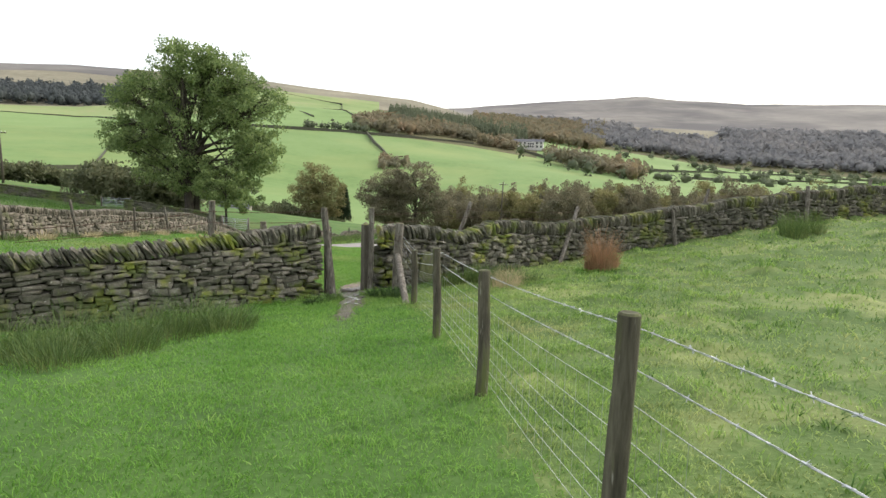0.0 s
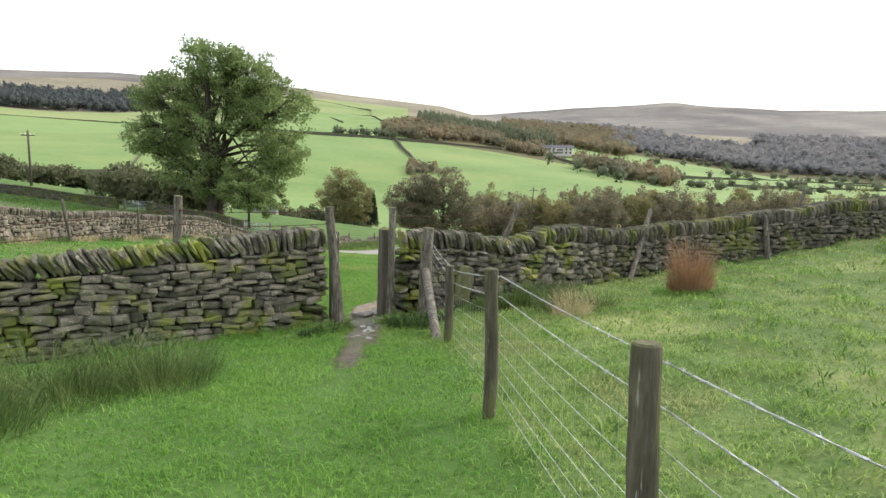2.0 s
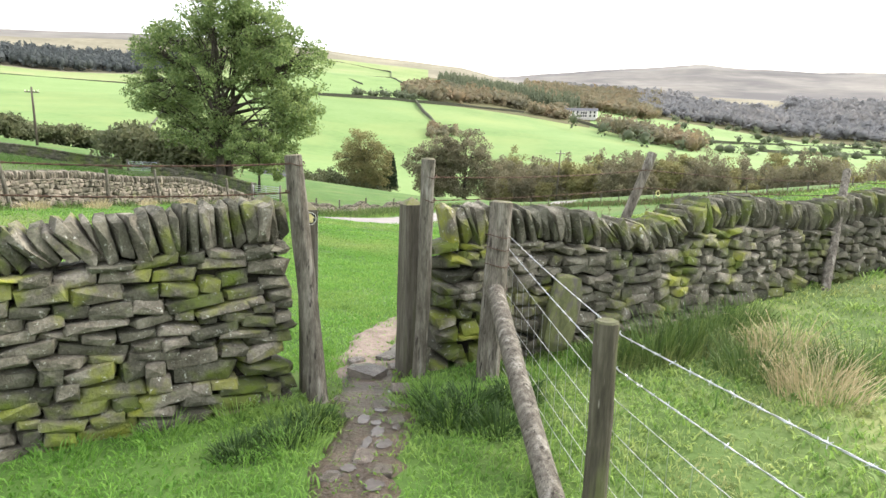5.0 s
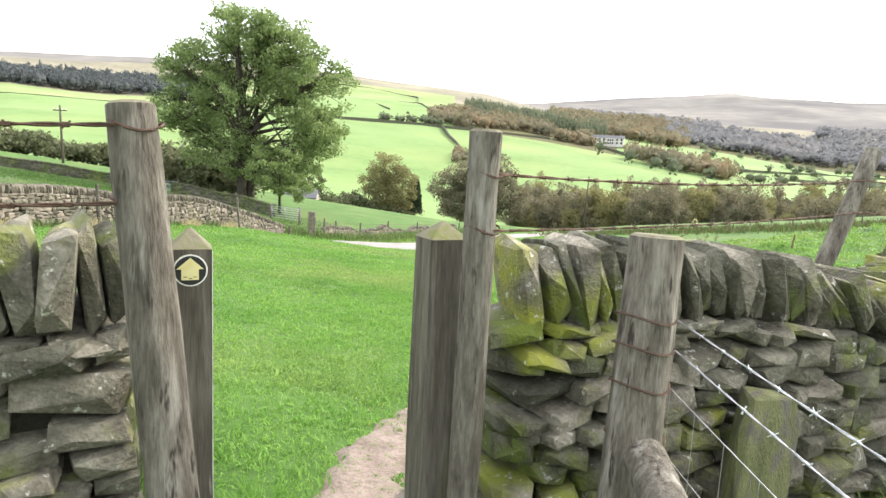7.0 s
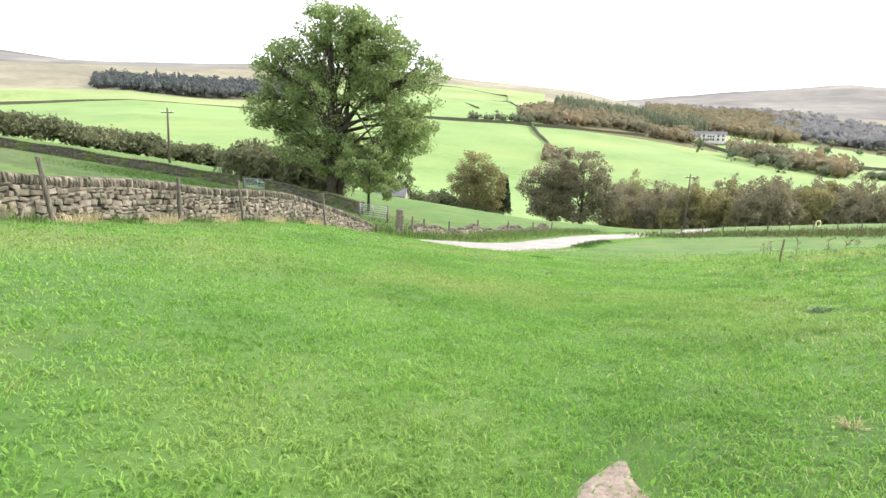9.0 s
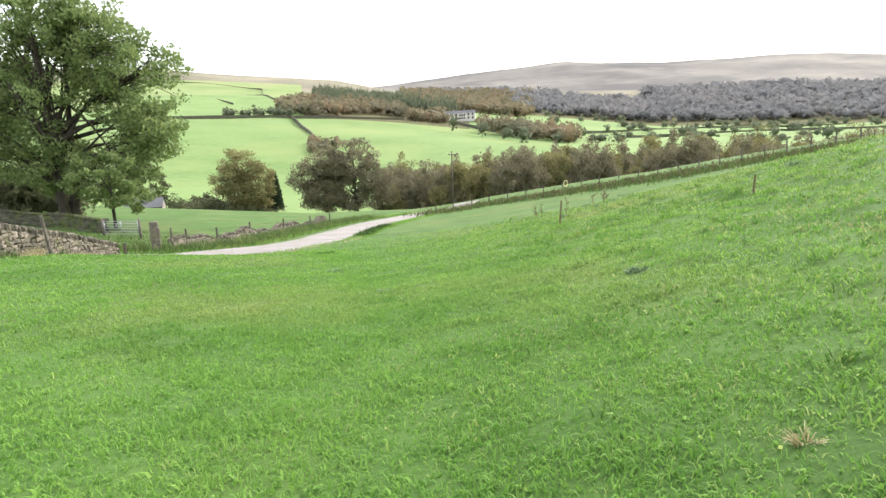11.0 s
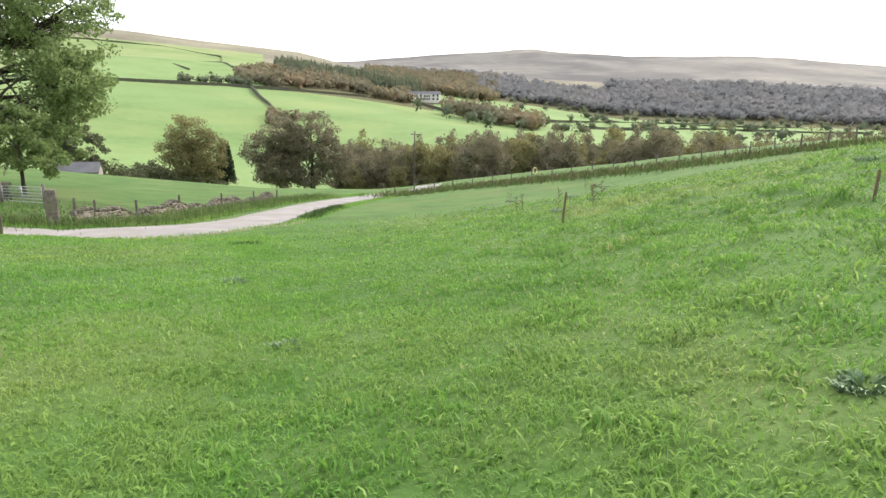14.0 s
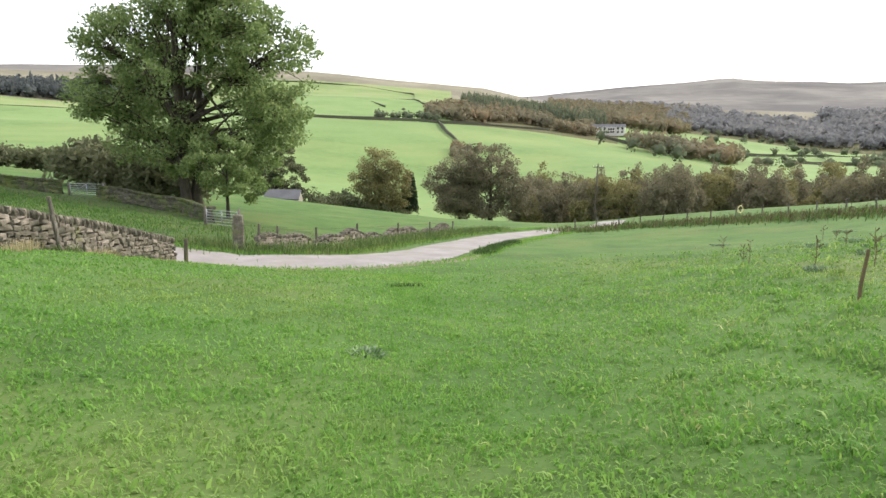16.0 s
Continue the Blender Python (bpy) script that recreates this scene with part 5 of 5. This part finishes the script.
rush("dead_rush_clump", "upright dead orange-brown rush clump in the pasture", 3.55, 13.3, 1700, 0.36, 1.16, 0.5, M_RUSH_DRY, 130, 0.002, 0.78)
for k, (x, y, tl) in enumerate([(0.45, 12.4, 0.5), (0.8, 12.65, 0.5), (1.1, 12.9, 0.45), (0.1, 12.35, 0.35), (1.5, 13.3, 0.4)]):
    rush("rush_clump", "dark green rushes at the wall foot", x, y, 500, 0.26, tl, 0.6, M_RUSH, 140 + k)
for k, (x, y) in enumerate([(1.1, 12.1), (1.45, 12.35), (1.75, 12.0), (1.3, 11.6)]):
    rush("straw_tuft", "pale straw and green tussock beyond the wire", x, y, 420, 0.28, 0.42, 0.9, M_STRAW if k % 2 else M_RUSH, 150 + k)
for k, (x, y) in enumerate([(9.6, 16.5), (10.3, 16.9), (9.9, 17.3)]):
    rush("rush_clump", "dull green rushes before the far wall", x, y, 420, 0.35, 0.85, 0.45, M_RUSH, 160 + k)
for k in range(26):
    y = 17 + k * 0.9
    x = float(np.interp(y, [p[1] for p in LANE_WALL], [p[0] for p in LANE_WALL])) + 0.45 + 0.3 * math.sin(k * 2.1)
    rush("straw_tuft", "bleached straw grass at the lane wall foot", x, y, 160, 0.4, 0.34, 0.7, M_STRAW if k % 3 else M_RUSH, 200 + k, 0.006)["group"] = "straw tufts"
for k, (x, y, tl) in enumerate([(-2.08, 10.95, 0.24), (-2.25, 10.75, 0.2), (-1.98, 11.2, 0.2), (-1.12, 11.2, 0.26), (-0.98, 11.45, 0.28), (-1.22, 11.5, 0.22), (-0.82, 11.1, 0.24), (-0.68, 11.6, 0.26)]):
    rush("weed_clump", "dark green weeds beside the trodden gap", x, y, 300, 0.17, tl * 0.8, 1.0, M_WEED, 240 + k, 0.005)["group"] = "weeds at the gap"
# turf fringe round the foot of walls and posts
for k, (x, y) in enumerate([(-2.5, 11.25), (-2.3, 11.4), (-2.85, 11.0), (-3.3, 10.65), (-3.8, 10.3), (-4.4, 9.9), (-1.25, 11.75), (-1.1, 11.55), (-1.35, 11.5), (-0.75, 11.75), (-0.45, 12.1), (0.35, 4.84), (-0.03, 7.25), (-0.43, 9.98), (-0.15, 12.45), (-1.0, 11.3), (-2.35, 12.4), (-2.45, 12.9), (-2.0, 11.2), (-1.98, 10.8), (3.2, 13.05), (3.45, 12.95), (3.7, 12.95), (3.9, 13.1), (3.1, 13.3)]):
    rush("grass_tuft", "longer green grass at a wall or post foot", x, y, 260, 0.2, 0.16, 1.0, M_BLADE, 260 + k, 0.003)["group"] = "grass tufts"


def rough_bank(name, label, line, half, n, tall, mat, seed, wide=0.012):
    """Uncut grass and weeds along a line."""
    rng = np.random.default_rng(seed)
    s = rng.uniform(0, length_of(line), n)
    pos = np.array([along(line, q)[:2] for q in s]) + rng.normal(0, half, (n, 2))
    z = height(pos[:, 0], pos[:, 1])
    v, q, t = tuft_arrays(n, 0.01, tall, 0.45, wide, rng)
    v = v + np.repeat(np.column_stack([pos, z]), 7, axis=0)
    return tagged(bulk(name, v, q, t, mat), label, "grass", kind="stuff")


def off_road(d, k0, k1):
    out = []
    for k in range(k0, k1):
        (x0, y0), (x1, y1) = ROAD[k], ROAD[k + 1]
        dd = math.hypot(x1 - x0, y1 - y0)
        out.append((x0 - (y1 - y0) / dd * d, y0 + (x1 - x0) / dd * d))
    return out


road_bank = off_road(ROAD_W + 1.6, 30, 84)
rough_bank("verge_grass", "uncut green verge grass and weeds by the lane", road_bank, 0.8, 13000, 0.62, M_RUSH, 301)
rough_bank("hillside_grass", "rough tussocky grass on the slope below the tree", [(-48, 61), (-32, 57), (-18, 51)], 3.6, 15000, 0.26, M_TUSSOCK, 309, 0.022)
rough_bank("verge_grass", "short green verge along the lane edge", off_road(ROAD_W + 0.5, 26, 90), 0.3, 6000, 0.25, M_BLADE, 302)
rough_bank("verge_grass", "short green verge on the near lane edge", off_road(-ROAD_W - 0.4, 26, 90), 0.3, 6000, 0.22, M_BLADE, 303)
tagged(ribbon("bare_verge", off_road(-ROAD_W - 0.2, 40, 58), lambda k: 0.12 + 0.42 * math.sin(math.pi * k), 0.02, M_EARTH, 0.4, 4, 8), "strip of bare trodden earth along the lane edge", "path", kind="structure")
# The bank isn't undercut; a strip of dark grass gives its dark edge.
rough_bank("lane_lip_grass", "dark tussocky grass standing in for an undercut lane bank", off_road(-ROAD_W - 0.1, 55, 70), 0.22, 3500, 0.34, M_WEED, 307, 0.012)
# No hollow is dug here; dark grass stands in for its darkness.
rough_bank("hollow_grass", "dark coarse grass standing in for a small hollow", [(-4.3, 34.8), (-4.0, 35.3), (-3.7, 35.7)], 0.07, 260, 0.14, M_WEED, 308, 0.008)
rc_line = [polar(a, float(np.interp(a, [4, 11, 26, 50], [60, 65, 55, 44])) - 1) for a in range(5, 48, 2)]
rough_bank("hill_weeds", "brown seeding weeds and rough grass on the crest", rc_line, 1.3, 3500, 0.8, M_STALK, 304, 0.024)
rough_bank("hill_weeds", "tall rough green grass along the crest fence", rc_line, 1.6, 9000, 0.6, M_RUSH, 305, 0.028)

# crest fence, lane posts, pillar, gate
for k in range(24):
    a = 5.5 + k * 1.8
    r = float(np.interp(a, [4, 11, 26, 50], [60, 65, 55, 44]))
    x, y = polar(a, r)
    zz = h(x, y)
    round_post("crest_fence_post", (x, y, zz - 0.05), (x + 0.05 * (k % 3 - 1), y, zz + 1.1), 0.06, 0.055, M_POST, "thin grey fence post on the pasture crest", "fence post", 400 + k, group="crest fence posts")
for k, (x, y, t) in enumerate([(-11.1, 57.6, 1.15), (-12.3, 53.5, 1.0), (-13.2, 50.3, 1.1), (-13.6, 49.0, 1.2), (-9.6, 63.0, 1.1), (-8.0, 67.5, 1.05), (-6.6, 71.0, 1.0)]):
    zz = h(x, y)
    round_post("lane_fence_post", (x, y, zz - 0.05), (x + 0.04, y, zz + t), 0.07, 0.06, M_POST, "short weathered post on the lane bank", "fence post", 430 + k, group="lane bank posts")
round_post("lane_post", (-13.35, 42.15, h(-13.35, 42.15) - 0.05), (-13.36, 42.15, h(-13.35, 42.15) + 0.95), 0.075, 0.07, M_POST_DARK, "dark marker post with pale top beside the lane", "marker post", 440)
wire_line = [(-13.6, 49.0), (-12.3, 53.5), (-11.1, 57.6), (-9.6, 63.0), (-8.0, 67.5), (-6.6, 71.0)]
plain_wire("fence_wire", [(x, y, h(x, y) + 0.9) for x, y in wire_line], 0.006, M_RUST, "dull fence wire on the lane bank")


def pillar(x, y):
    rng = random.Random(9)
    root = base("stone_gatepost", x, y, h(x, y) - 0.1, 20)
    tagged(root, "rough upright gritstone gatepost beside the lane", "gate post")
    bm = bmesh.new()
    bmesh.ops.create_cube(bm, size=1, matrix=Matrix.Translation((0, 0, 0.8)) @ Matrix.Diagonal((0.46, 0.4, 1.75, 1)))
    bmesh.ops.subdivide_edges(bm, edges=bm.edges[:], cuts=3, use_grid_fill=True)
    for q in bm.verts:
        q.co += Vector((rng.uniform(-1, 1), rng.uniform(-1, 1), rng.uniform(-1, 1))) * 0.035
        if q.co.z > 1.3:
            q.co.x *= 0.85
            q.co.y *= 0.85
    part("pillar_stone", bm, M_STONE_FAR, root)


pillar(-14.0, 47.75)
TUMBLED = [(-13.3, 48.6), (-12.6, 51.5), (-11.8, 54.5), (-10.6, 59.0), (-9.4, 63.5), (-8.2, 67.0), (-6.8, 71.0)]
dry_wall("wall_tumbled", TUMBLED, lambda s, x, y: 0.6 + 0.18 * math.sin(s * 0.9) + 0.1 * math.sin(s * 2.3), "low tumbled stone wall overgrown on the lane bank", 0, 8, 61, lambda s: 15, thick=(0.6, 0.4), limit=80, mat=M_STONE_FAR, sizes=(0.2, 0.5, 0.12, 0.24), cope=0.2, back=False)
UPPER_W = [(-75.0, 58.0), (-58.0, 64.0), (-44.0, 66.6), (-38.2, 67.2)]
UPPER_E = [(-34.9, 66.9), (-30.0, 65.6), (-25.4, 63.0), (-21.6, 59.6)]
dry_wall("wall_upper", UPPER_W, lambda s, x, y: 1.05 + 0.06 * math.sin(s * 0.7), "dark field wall across the hillside pasture", 1e6, 1e6, 71, lambda s: 0, thick=(0.6, 0.4), limit=0, mat=M_DARKWALL, sizes=(0.25, 0.6, 0.12, 0.24), cope=0.25, back=False)
dry_wall("wall_under_tree", UPPER_E, lambda s, x, y: 1.1 + 0.06 * math.sin(s * 0.8), "dark shaded field wall below the large tree", 1e6, 1e6, 72, lambda s: 0, thick=(0.6, 0.4), limit=0, mat=M_DARKWALL, sizes=(0.25, 0.6, 0.12, 0.24), cope=0.25, back=False)


def field_gate(x, y, turn, width, label):
    root = base("field_gate", x, y, h(x, y), turn)
    tagged(root, label, "gate")
    for k in range(6):
        z = 0.25 + k * 0.17
        v, f = tube([(-width / 2, 0, z), (width / 2, 0, z)], [0.022] * 2, 8)
        raw("rail", v, f, M_GATE, root, smooth_shade=True)
    for sx in (-width / 2, width / 2, 0):
        v, f = tube([(sx, 0, 0.2), (sx, 0, 1.12)], [0.026] * 2, 8)
        raw("stile", v, f, M_GATE, root, smooth_shade=True)
    v, f = tube([(-width / 2, 0.02, 0.25), (0, 0.02, 1.1)], [0.018] * 2, 8)
    raw("brace", v, f, M_GATE, root, smooth_shade=True)
    for sx in (-width / 2 - 0.15, width / 2 + 0.15):
        v, f = tube([(sx, 0, -0.3), (sx, 0, 1.3)], [0.09, 0.08], 9)
        raw("gate_stoop", v, f, M_POST, root, smooth_shade=True)


field_gate(-35.8, 67.1, -3, 3.0, "grey galvanised field gate in the hillside wall")
field_gate(-19.2, 56.6, -30, 3.2, "grey galvanised gate leaning below the tree")


# yellow ring sign at the crest
sx, sy = polar(18.4, 61.5)
sign = base("ring_sign", sx, sy, h(sx, sy))
tagged(sign, "small faded yellow ring on a post at the crest", "sign")
v, f = tube([(0, 0, -0.2), (0, 0, 1.0)], [0.03, 0.03], 8)
raw("sign_post", v, f, M_POST, sign)
pts = [(math.cos(t / 20 * 2 * math.pi) * 0.2, -0.05, 0.85 + math.sin(t / 20 * 2 * math.pi) * 0.3) for t in range(21)]
v, f = tube(pts, [0.045] * 21, 8, cap=False)
raw("ring", v, f, M_YELLOW, sign, smooth_shade=True)

# stakes, stalks, silver thistle patches
for k, (x, y, t) in enumerate([(2.55, 29.26, 0.72), (5.31, 25.38, 0.4)]):
    zz = h(x, y)
    round_post("stake", (x, y, zz), (x + 0.02, y, zz + t), 0.022, 0.02, M_STALK, "thin brown stake standing in the pasture", "stake", 450 + k)


def stalk(x, y, t, seed):
    rnd = random.Random(seed)
    root = base("thistle_stalk", x, y, h(x, y))
    tagged(root, "dead branching thistle stalk in the pasture", "weed", "thistle stalks")
    v, f = tube([(0, 0, -0.05), (0.02, 0.01, t * 0.5), (0.0, 0.03, t)], [0.009, 0.007, 0.004], 6)
    raw("stem", v, f, M_STALK, root)
    for _ in range(7):
        z = t * rnd.uniform(0.35, 0.95)
        a = rnd.uniform(0, 6.28)
        l = rnd.uniform(0.06, 0.16)
        v, f = tube([(0, 0, z), (math.cos(a) * l, math.sin(a) * l, z + l * 0.8)], [0.005, 0.012], 5)
        raw("twig", v, f, M_STALK, root)


for k, (x, y, t) in enumerate([(4.2, 33.95, 0.65), (4.37, 37.7, 0.6), (4.85, 33.2, 0.55), (3.92, 36.87, 0.5), (6.16, 35.64, 0.6), (5.74, 43.86, 0.55), (7.8, 40.0, 0.55), (9.5, 44.0, 0.5), (10.5, 47.0, 0.6)]):
    stalk(x, y, t, 470 + k)
for k, (x, y, r) in enumerate([(-3.28, 28.1, 0.3), (-2.11, 23.93, 0.24), (8.5, 52.2, 0.7), (7.95, 40.8, 0.9), (9.3, 41.6, 0.9), (7.4, 37.0, 0.8), (14.6, 52.7, 1.0), (9.4, 29.3, 0.6), (0.95, 20.95, 0.14), (4.3, 33.6, 0.5), (6.3, 35.4, 0.6)]):
    ob = rush("thistle_patch", "low grey-green thistle rosettes in short turf", x, y, int(260 + 300 * r), r * 0.9, 0.11, 0.9, M_SILVER, 480 + k, 0.014)
    ob["category"], ob["group"], ob["kind"] = "weed", "thistle patches", "stuff"
rush("dead_flower_head", "bleached dry seed head lying in the grass", -0.25, 16.45, 60, 0.04, 0.1, 1.5, M_STRAW, 499, 0.004)["category"] = "weed"

# ---------------------------------------------------------------- stones and water on the muddy path
def path_stone(x, y, sx, sy, sz, turn, k, label):
    me = stone_mesh(600 + k, 0.3, 3)
    me.materials.clear()
    me.materials.append(M_PATHSTONE)
    ob = new("path_stone", me)
    ob.matrix_world = pose(x, y, h(x, y) + sz * 0.05, 0, 0, turn) @ Matrix.Diagonal((sx, sy, sz, 1))
    tagged(ob, label, "stone", "path stones")


rs = random.Random(77)
for k, (x, y, a, b, c) in enumerate([(-1.83, 12.15, 0.3, 0.24, 0.16), (-1.72, 12.75, 0.3, 0.2, 0.12), (-2.02, 12.62, 0.18, 0.12, 0.1), (-1.95, 12.35, 0.16, 0.12, 0.1), (-1.6, 12.35, 0.2, 0.14, 0.08), (-1.7, 13.1, 0.22, 0.2, 0.08), (-1.5, 11.75, 0.18, 0.14, 0.1), (-1.6, 11.45, 0.16, 0.12, 0.07), (-1.75, 11.3, 0.12, 0.1, 0.06), (-1.45, 11.2, 0.14, 0.12, 0.06), (-1.55, 10.7, 0.16, 0.13, 0.06), (-1.68, 10.45, 0.12, 0.1, 0.05), (-1.42, 10.55, 0.11, 0.1, 0.05), ]):
    path_stone(x, y, a, b, c, rs.uniform(0, 180), k, "flat worn gritstone half sunk in the mud")
for k in range(16):
    x, y = -1.55 + rs.uniform(-0.13, 0.13), 10.4 + 0.085 * k + rs.uniform(-0.05, 0.05)
    a, b = rs.uniform(0.025, 0.06), rs.uniform(0.03, 0.08)
    n = 22
    ring = [(a * math.cos(t / n * 2 * math.pi) * rs.uniform(0.7, 1.2), b * math.sin(t / n * 2 * math.pi) * rs.uniform(0.7, 1.2), 0) for t in range(n)]
    ob = raw("puddle", ring, [tuple(range(n))], M_WATER)
    ob.matrix_world = Matrix.Translation((x, y, h(x, y) + 0.024))
    tagged(ob, "shallow shining puddle on the muddy path", "water", "puddles", kind="structure")
# leaning slab against the wall foot
slab_mesh = stone_mesh(333, 0.2, 2)
slab_mesh.materials.clear()
slab_mesh.materials.append(M_SLAB)
slab = new("leaning_slab", slab_mesh)
slab.matrix_world = pose(-0.3, 12.55, -0.5, -10, 20, 28) @ Matrix.Diagonal((0.32, 0.12, 0.66, 1))
tagged(slab, "large mossy stone slab leaning against the wall", "stone")


# ---------------------------------------------------------------- grass
def blades(x, y, z, tall, wide, lean, rng):
    n = len(x)
    a = rng.uniform(0, 2 * np.pi, n)
    la = rng.uniform(0, 2 * np.pi, n)
    ux, uy = np.cos(a) * wide, np.sin(a) * wide
    lx, ly = np.cos(la) * lean * tall, np.sin(la) * lean * tall
    p = np.column_stack([x, y, z])
    w = np.column_stack([ux, uy, np.zeros(n)])
    mid = p + np.column_stack([lx * 0.35, ly * 0.35, tall * 0.6])
    tip = p + np.column_stack([lx, ly, tall * (1 - 0.35 * np.minimum(lean, 1.5))])
    verts = np.stack([p - w, p + w, mid + w * 0.75, mid - w * 0.75, tip], axis=1).reshape(-1, 3)
    o = np.arange(n)[:, None] * 5
    return verts, o + np.array([[0, 1, 2, 3]]), o + np.array([[3, 2, 4]])


def line_distance(x, y, line):
    out = np.full(len(x), 1e9)
    for (x0, y0), (x1, y1) in zip(line, line[1:]):
        dx, dy = x1 - x0, y1 - y0
        k = np.clip(((x - x0) * dx + (y - y0) * dy) / (dx * dx + dy * dy), 0, 1)
        out = np.minimum(out, np.hypot(x - x0 - k * dx, y - y0 - k * dy))
    return out


def surface(x, y):
    """The ground with its small lumps."""
    lump = np.array([lumps(a, b) for a, b in zip(x, y)])
    return height(x, y) + lump * smooth(0.4, 1.2, line_distance(x, y, MUD))


def pasture(n, seed):
    """Turf that thins out with distance from the trodden line."""
    rng = np.random.default_rng(seed)
    sy = rng.uniform(-1.5, 21.5, n)
    sx = np.interp(sy, [0, 6, 12, 22], [0.0, -0.9, -1.8, -1.6])
    d = 1.9 * (15.0) ** rng.uniform(0, 1, n)
    a = rng.uniform(-0.85, 0.85, n) - 0.05
    x, y = sx + d * np.sin(a), sy + d * np.cos(a)
    keep = np.ones(n, bool)
    for line, off in ((WALL_LEFT, 0.32), (WALL_RIGHT, 0.32)):
        mid = [(px - 0.2, py + 0.28) for px, py in line]
        keep &= line_distance(x, y, mid) > off
    keep &= line_distance(x, y, [(px + 0.25, py) for px, py in LANE_WALL]) > 0.35
    keep &= line_distance(x, y, ROAD) > ROAD_W + 0.1
    mud = line_distance(x, y, MUD)
    keep &= mud > rng.uniform(-0.08, 0.42, n)
    x, y, d = x[keep], y[keep], d[keep]
    clump = np.array([noise.noise(Vector((p * 1.7, q * 1.7, 9))) + 0.6 * noise.noise(Vector((p * 5, q * 5, 2))) for p, q in zip(x, y)])
    ok = rng.uniform(-1.35, 0.2, len(x)) < clump
    x, y, d, clump = x[ok], y[ok], d[ok], clump[ok]
    knoll = np.array([max(0.0, noise.noise(Vector((p * 1.6, q * 1.6, 3)))) for p, q in zip(x, y)])
    tall = (0.022 + 0.035 * rng.uniform(0, 1, len(x)) + 0.035 * np.clip(clump, 0, 1) + 0.1 * knoll * smooth(-1, 3, x)) * (1 + 0.015 * d)
    wide = 0.0023 + 0.0006 * d
    lean = rng.uniform(0.5, 1.5, len(x))
    z = surface(x, y) - 0.005
    fence_x = np.interp(y, [-12, 2.03, 4.84, 7.3, 10.03, 12.2], [2.4, 0.72, 0.4, 0.0, -0.42, -0.85])
    line = np.interp(x, [p[0] for p in WALL_RIGHT], [p[1] for p in WALL_RIGHT])
    rough_side = (x > fence_x + rng.normal(0, 0.16, len(x))) & (y < line)
    rough_side |= (y > line) & (rng.uniform(-4, 9, len(x)) < x - 0.5) & (rng.uniform(0, 1, len(x)) < 0.62)
    for pick, mat, label in ((~rough_side, M_BLADE, "short green grazed pasture grass with uneven tussocks"), (rough_side, M_BLADE_DRY, "rough yellow-green pasture grass with straw-coloured stems")):
        v, q, t = blades(x[pick], y[pick], z[pick], tall[pick], wide[pick], lean[pick], rng)
        tagged(bulk("grass", v, q, t, mat), label, "grass", kind="stuff")


def tussocks(n, seed, mat, label, xs, ys, tall, grazed=False):
    """Ungrazed tufts strewn over the rougher pasture."""
    rng = np.random.default_rng(seed)
    x, y = rng.uniform(*xs, n), rng.uniform(*ys, n)
    fence_x = np.interp(y, [-12, 2.03, 4.84, 7.3, 10.03, 12.2], [2.4, 0.72, 0.4, 0.0, -0.42, -0.85])
    line = np.interp(x, [p[0] for p in WALL_RIGHT], [p[1] for p in WALL_RIGHT])
    before = (x > fence_x + 0.15) & (y < line - 0.15)
    after = (y > line + 1.0) & (rng.uniform(-6, 6, n) < x)
    if grazed:
        wall_l = np.interp(x, [p[0] for p in WALL_LEFT], [p[1] for p in WALL_LEFT])
        before = (x < fence_x - 0.15) & (y < wall_l - 0.2) & (line_distance(x, y, MUD) > 0.45)
        after = (y > wall_l + 1.2) & (x < 3) & (line_distance(x, y, MUD) > 0.5) & (line_distance(x, y, LANE_WALL) > 0.6)
    keep = (before | after) & (line_distance(x, y, ROAD) > ROAD_W + 0.4)
    x, y = x[keep], y[keep]
    z = surface(x, y)
    vs, qs, ts = [], [], []
    o = 0
    for px, py, pz in zip(x, y, z):
        m = int(rng.integers(9, 18))
        v, q, t = tuft_arrays(m, rng.uniform(0.05, 0.16), tall * rng.uniform(0.6, 1.3), 1.25, 0.0062, rng)
        vs.append(v + np.array([px, py, pz]))
        qs.append(q + o)
        ts.append(t + o)
        o += len(v)
    return tagged(bulk("tussock_grass", np.vstack(vs), np.vstack(qs), np.vstack(ts), mat), label, "grass", kind="stuff")


pasture(470000, 1)
tussocks(2600, 31, M_TUSSOCK, "dark green ungrazed grass tufts in the pasture", (-1, 22), (0, 44), 0.13)
tussocks(1900, 32, M_BLADE_DRY, "straw-tipped grass tufts in the rough pasture", (-1, 22), (0, 44), 0.14)
tussocks(1700, 33, M_TUSSOCK, "darker olive grass tufts in the rough pasture", (-1, 24), (0, 46), 0.12)
tussocks(1900, 34, M_BLADE, "small green grass tufts in the grazed pasture", (-12, 3), (0.5, 40), 0.085, grazed=True)
tussocks(700, 35, M_BLADE_DRY, "pale seeding grass tufts in the grazed pasture", (-12, 3), (0.5, 40), 0.09, grazed=True)
rough_bank("lush_grass", "lush darker grass along a shallow trodden hollow", [(-1.9, 22.5), (-2.6, 27.0), (-3.4, 32.0), (-4.2, 36.5), (-4.8, 40.0)], 0.4, 9000, 0.1, M_BLADE, 306, 0.006)
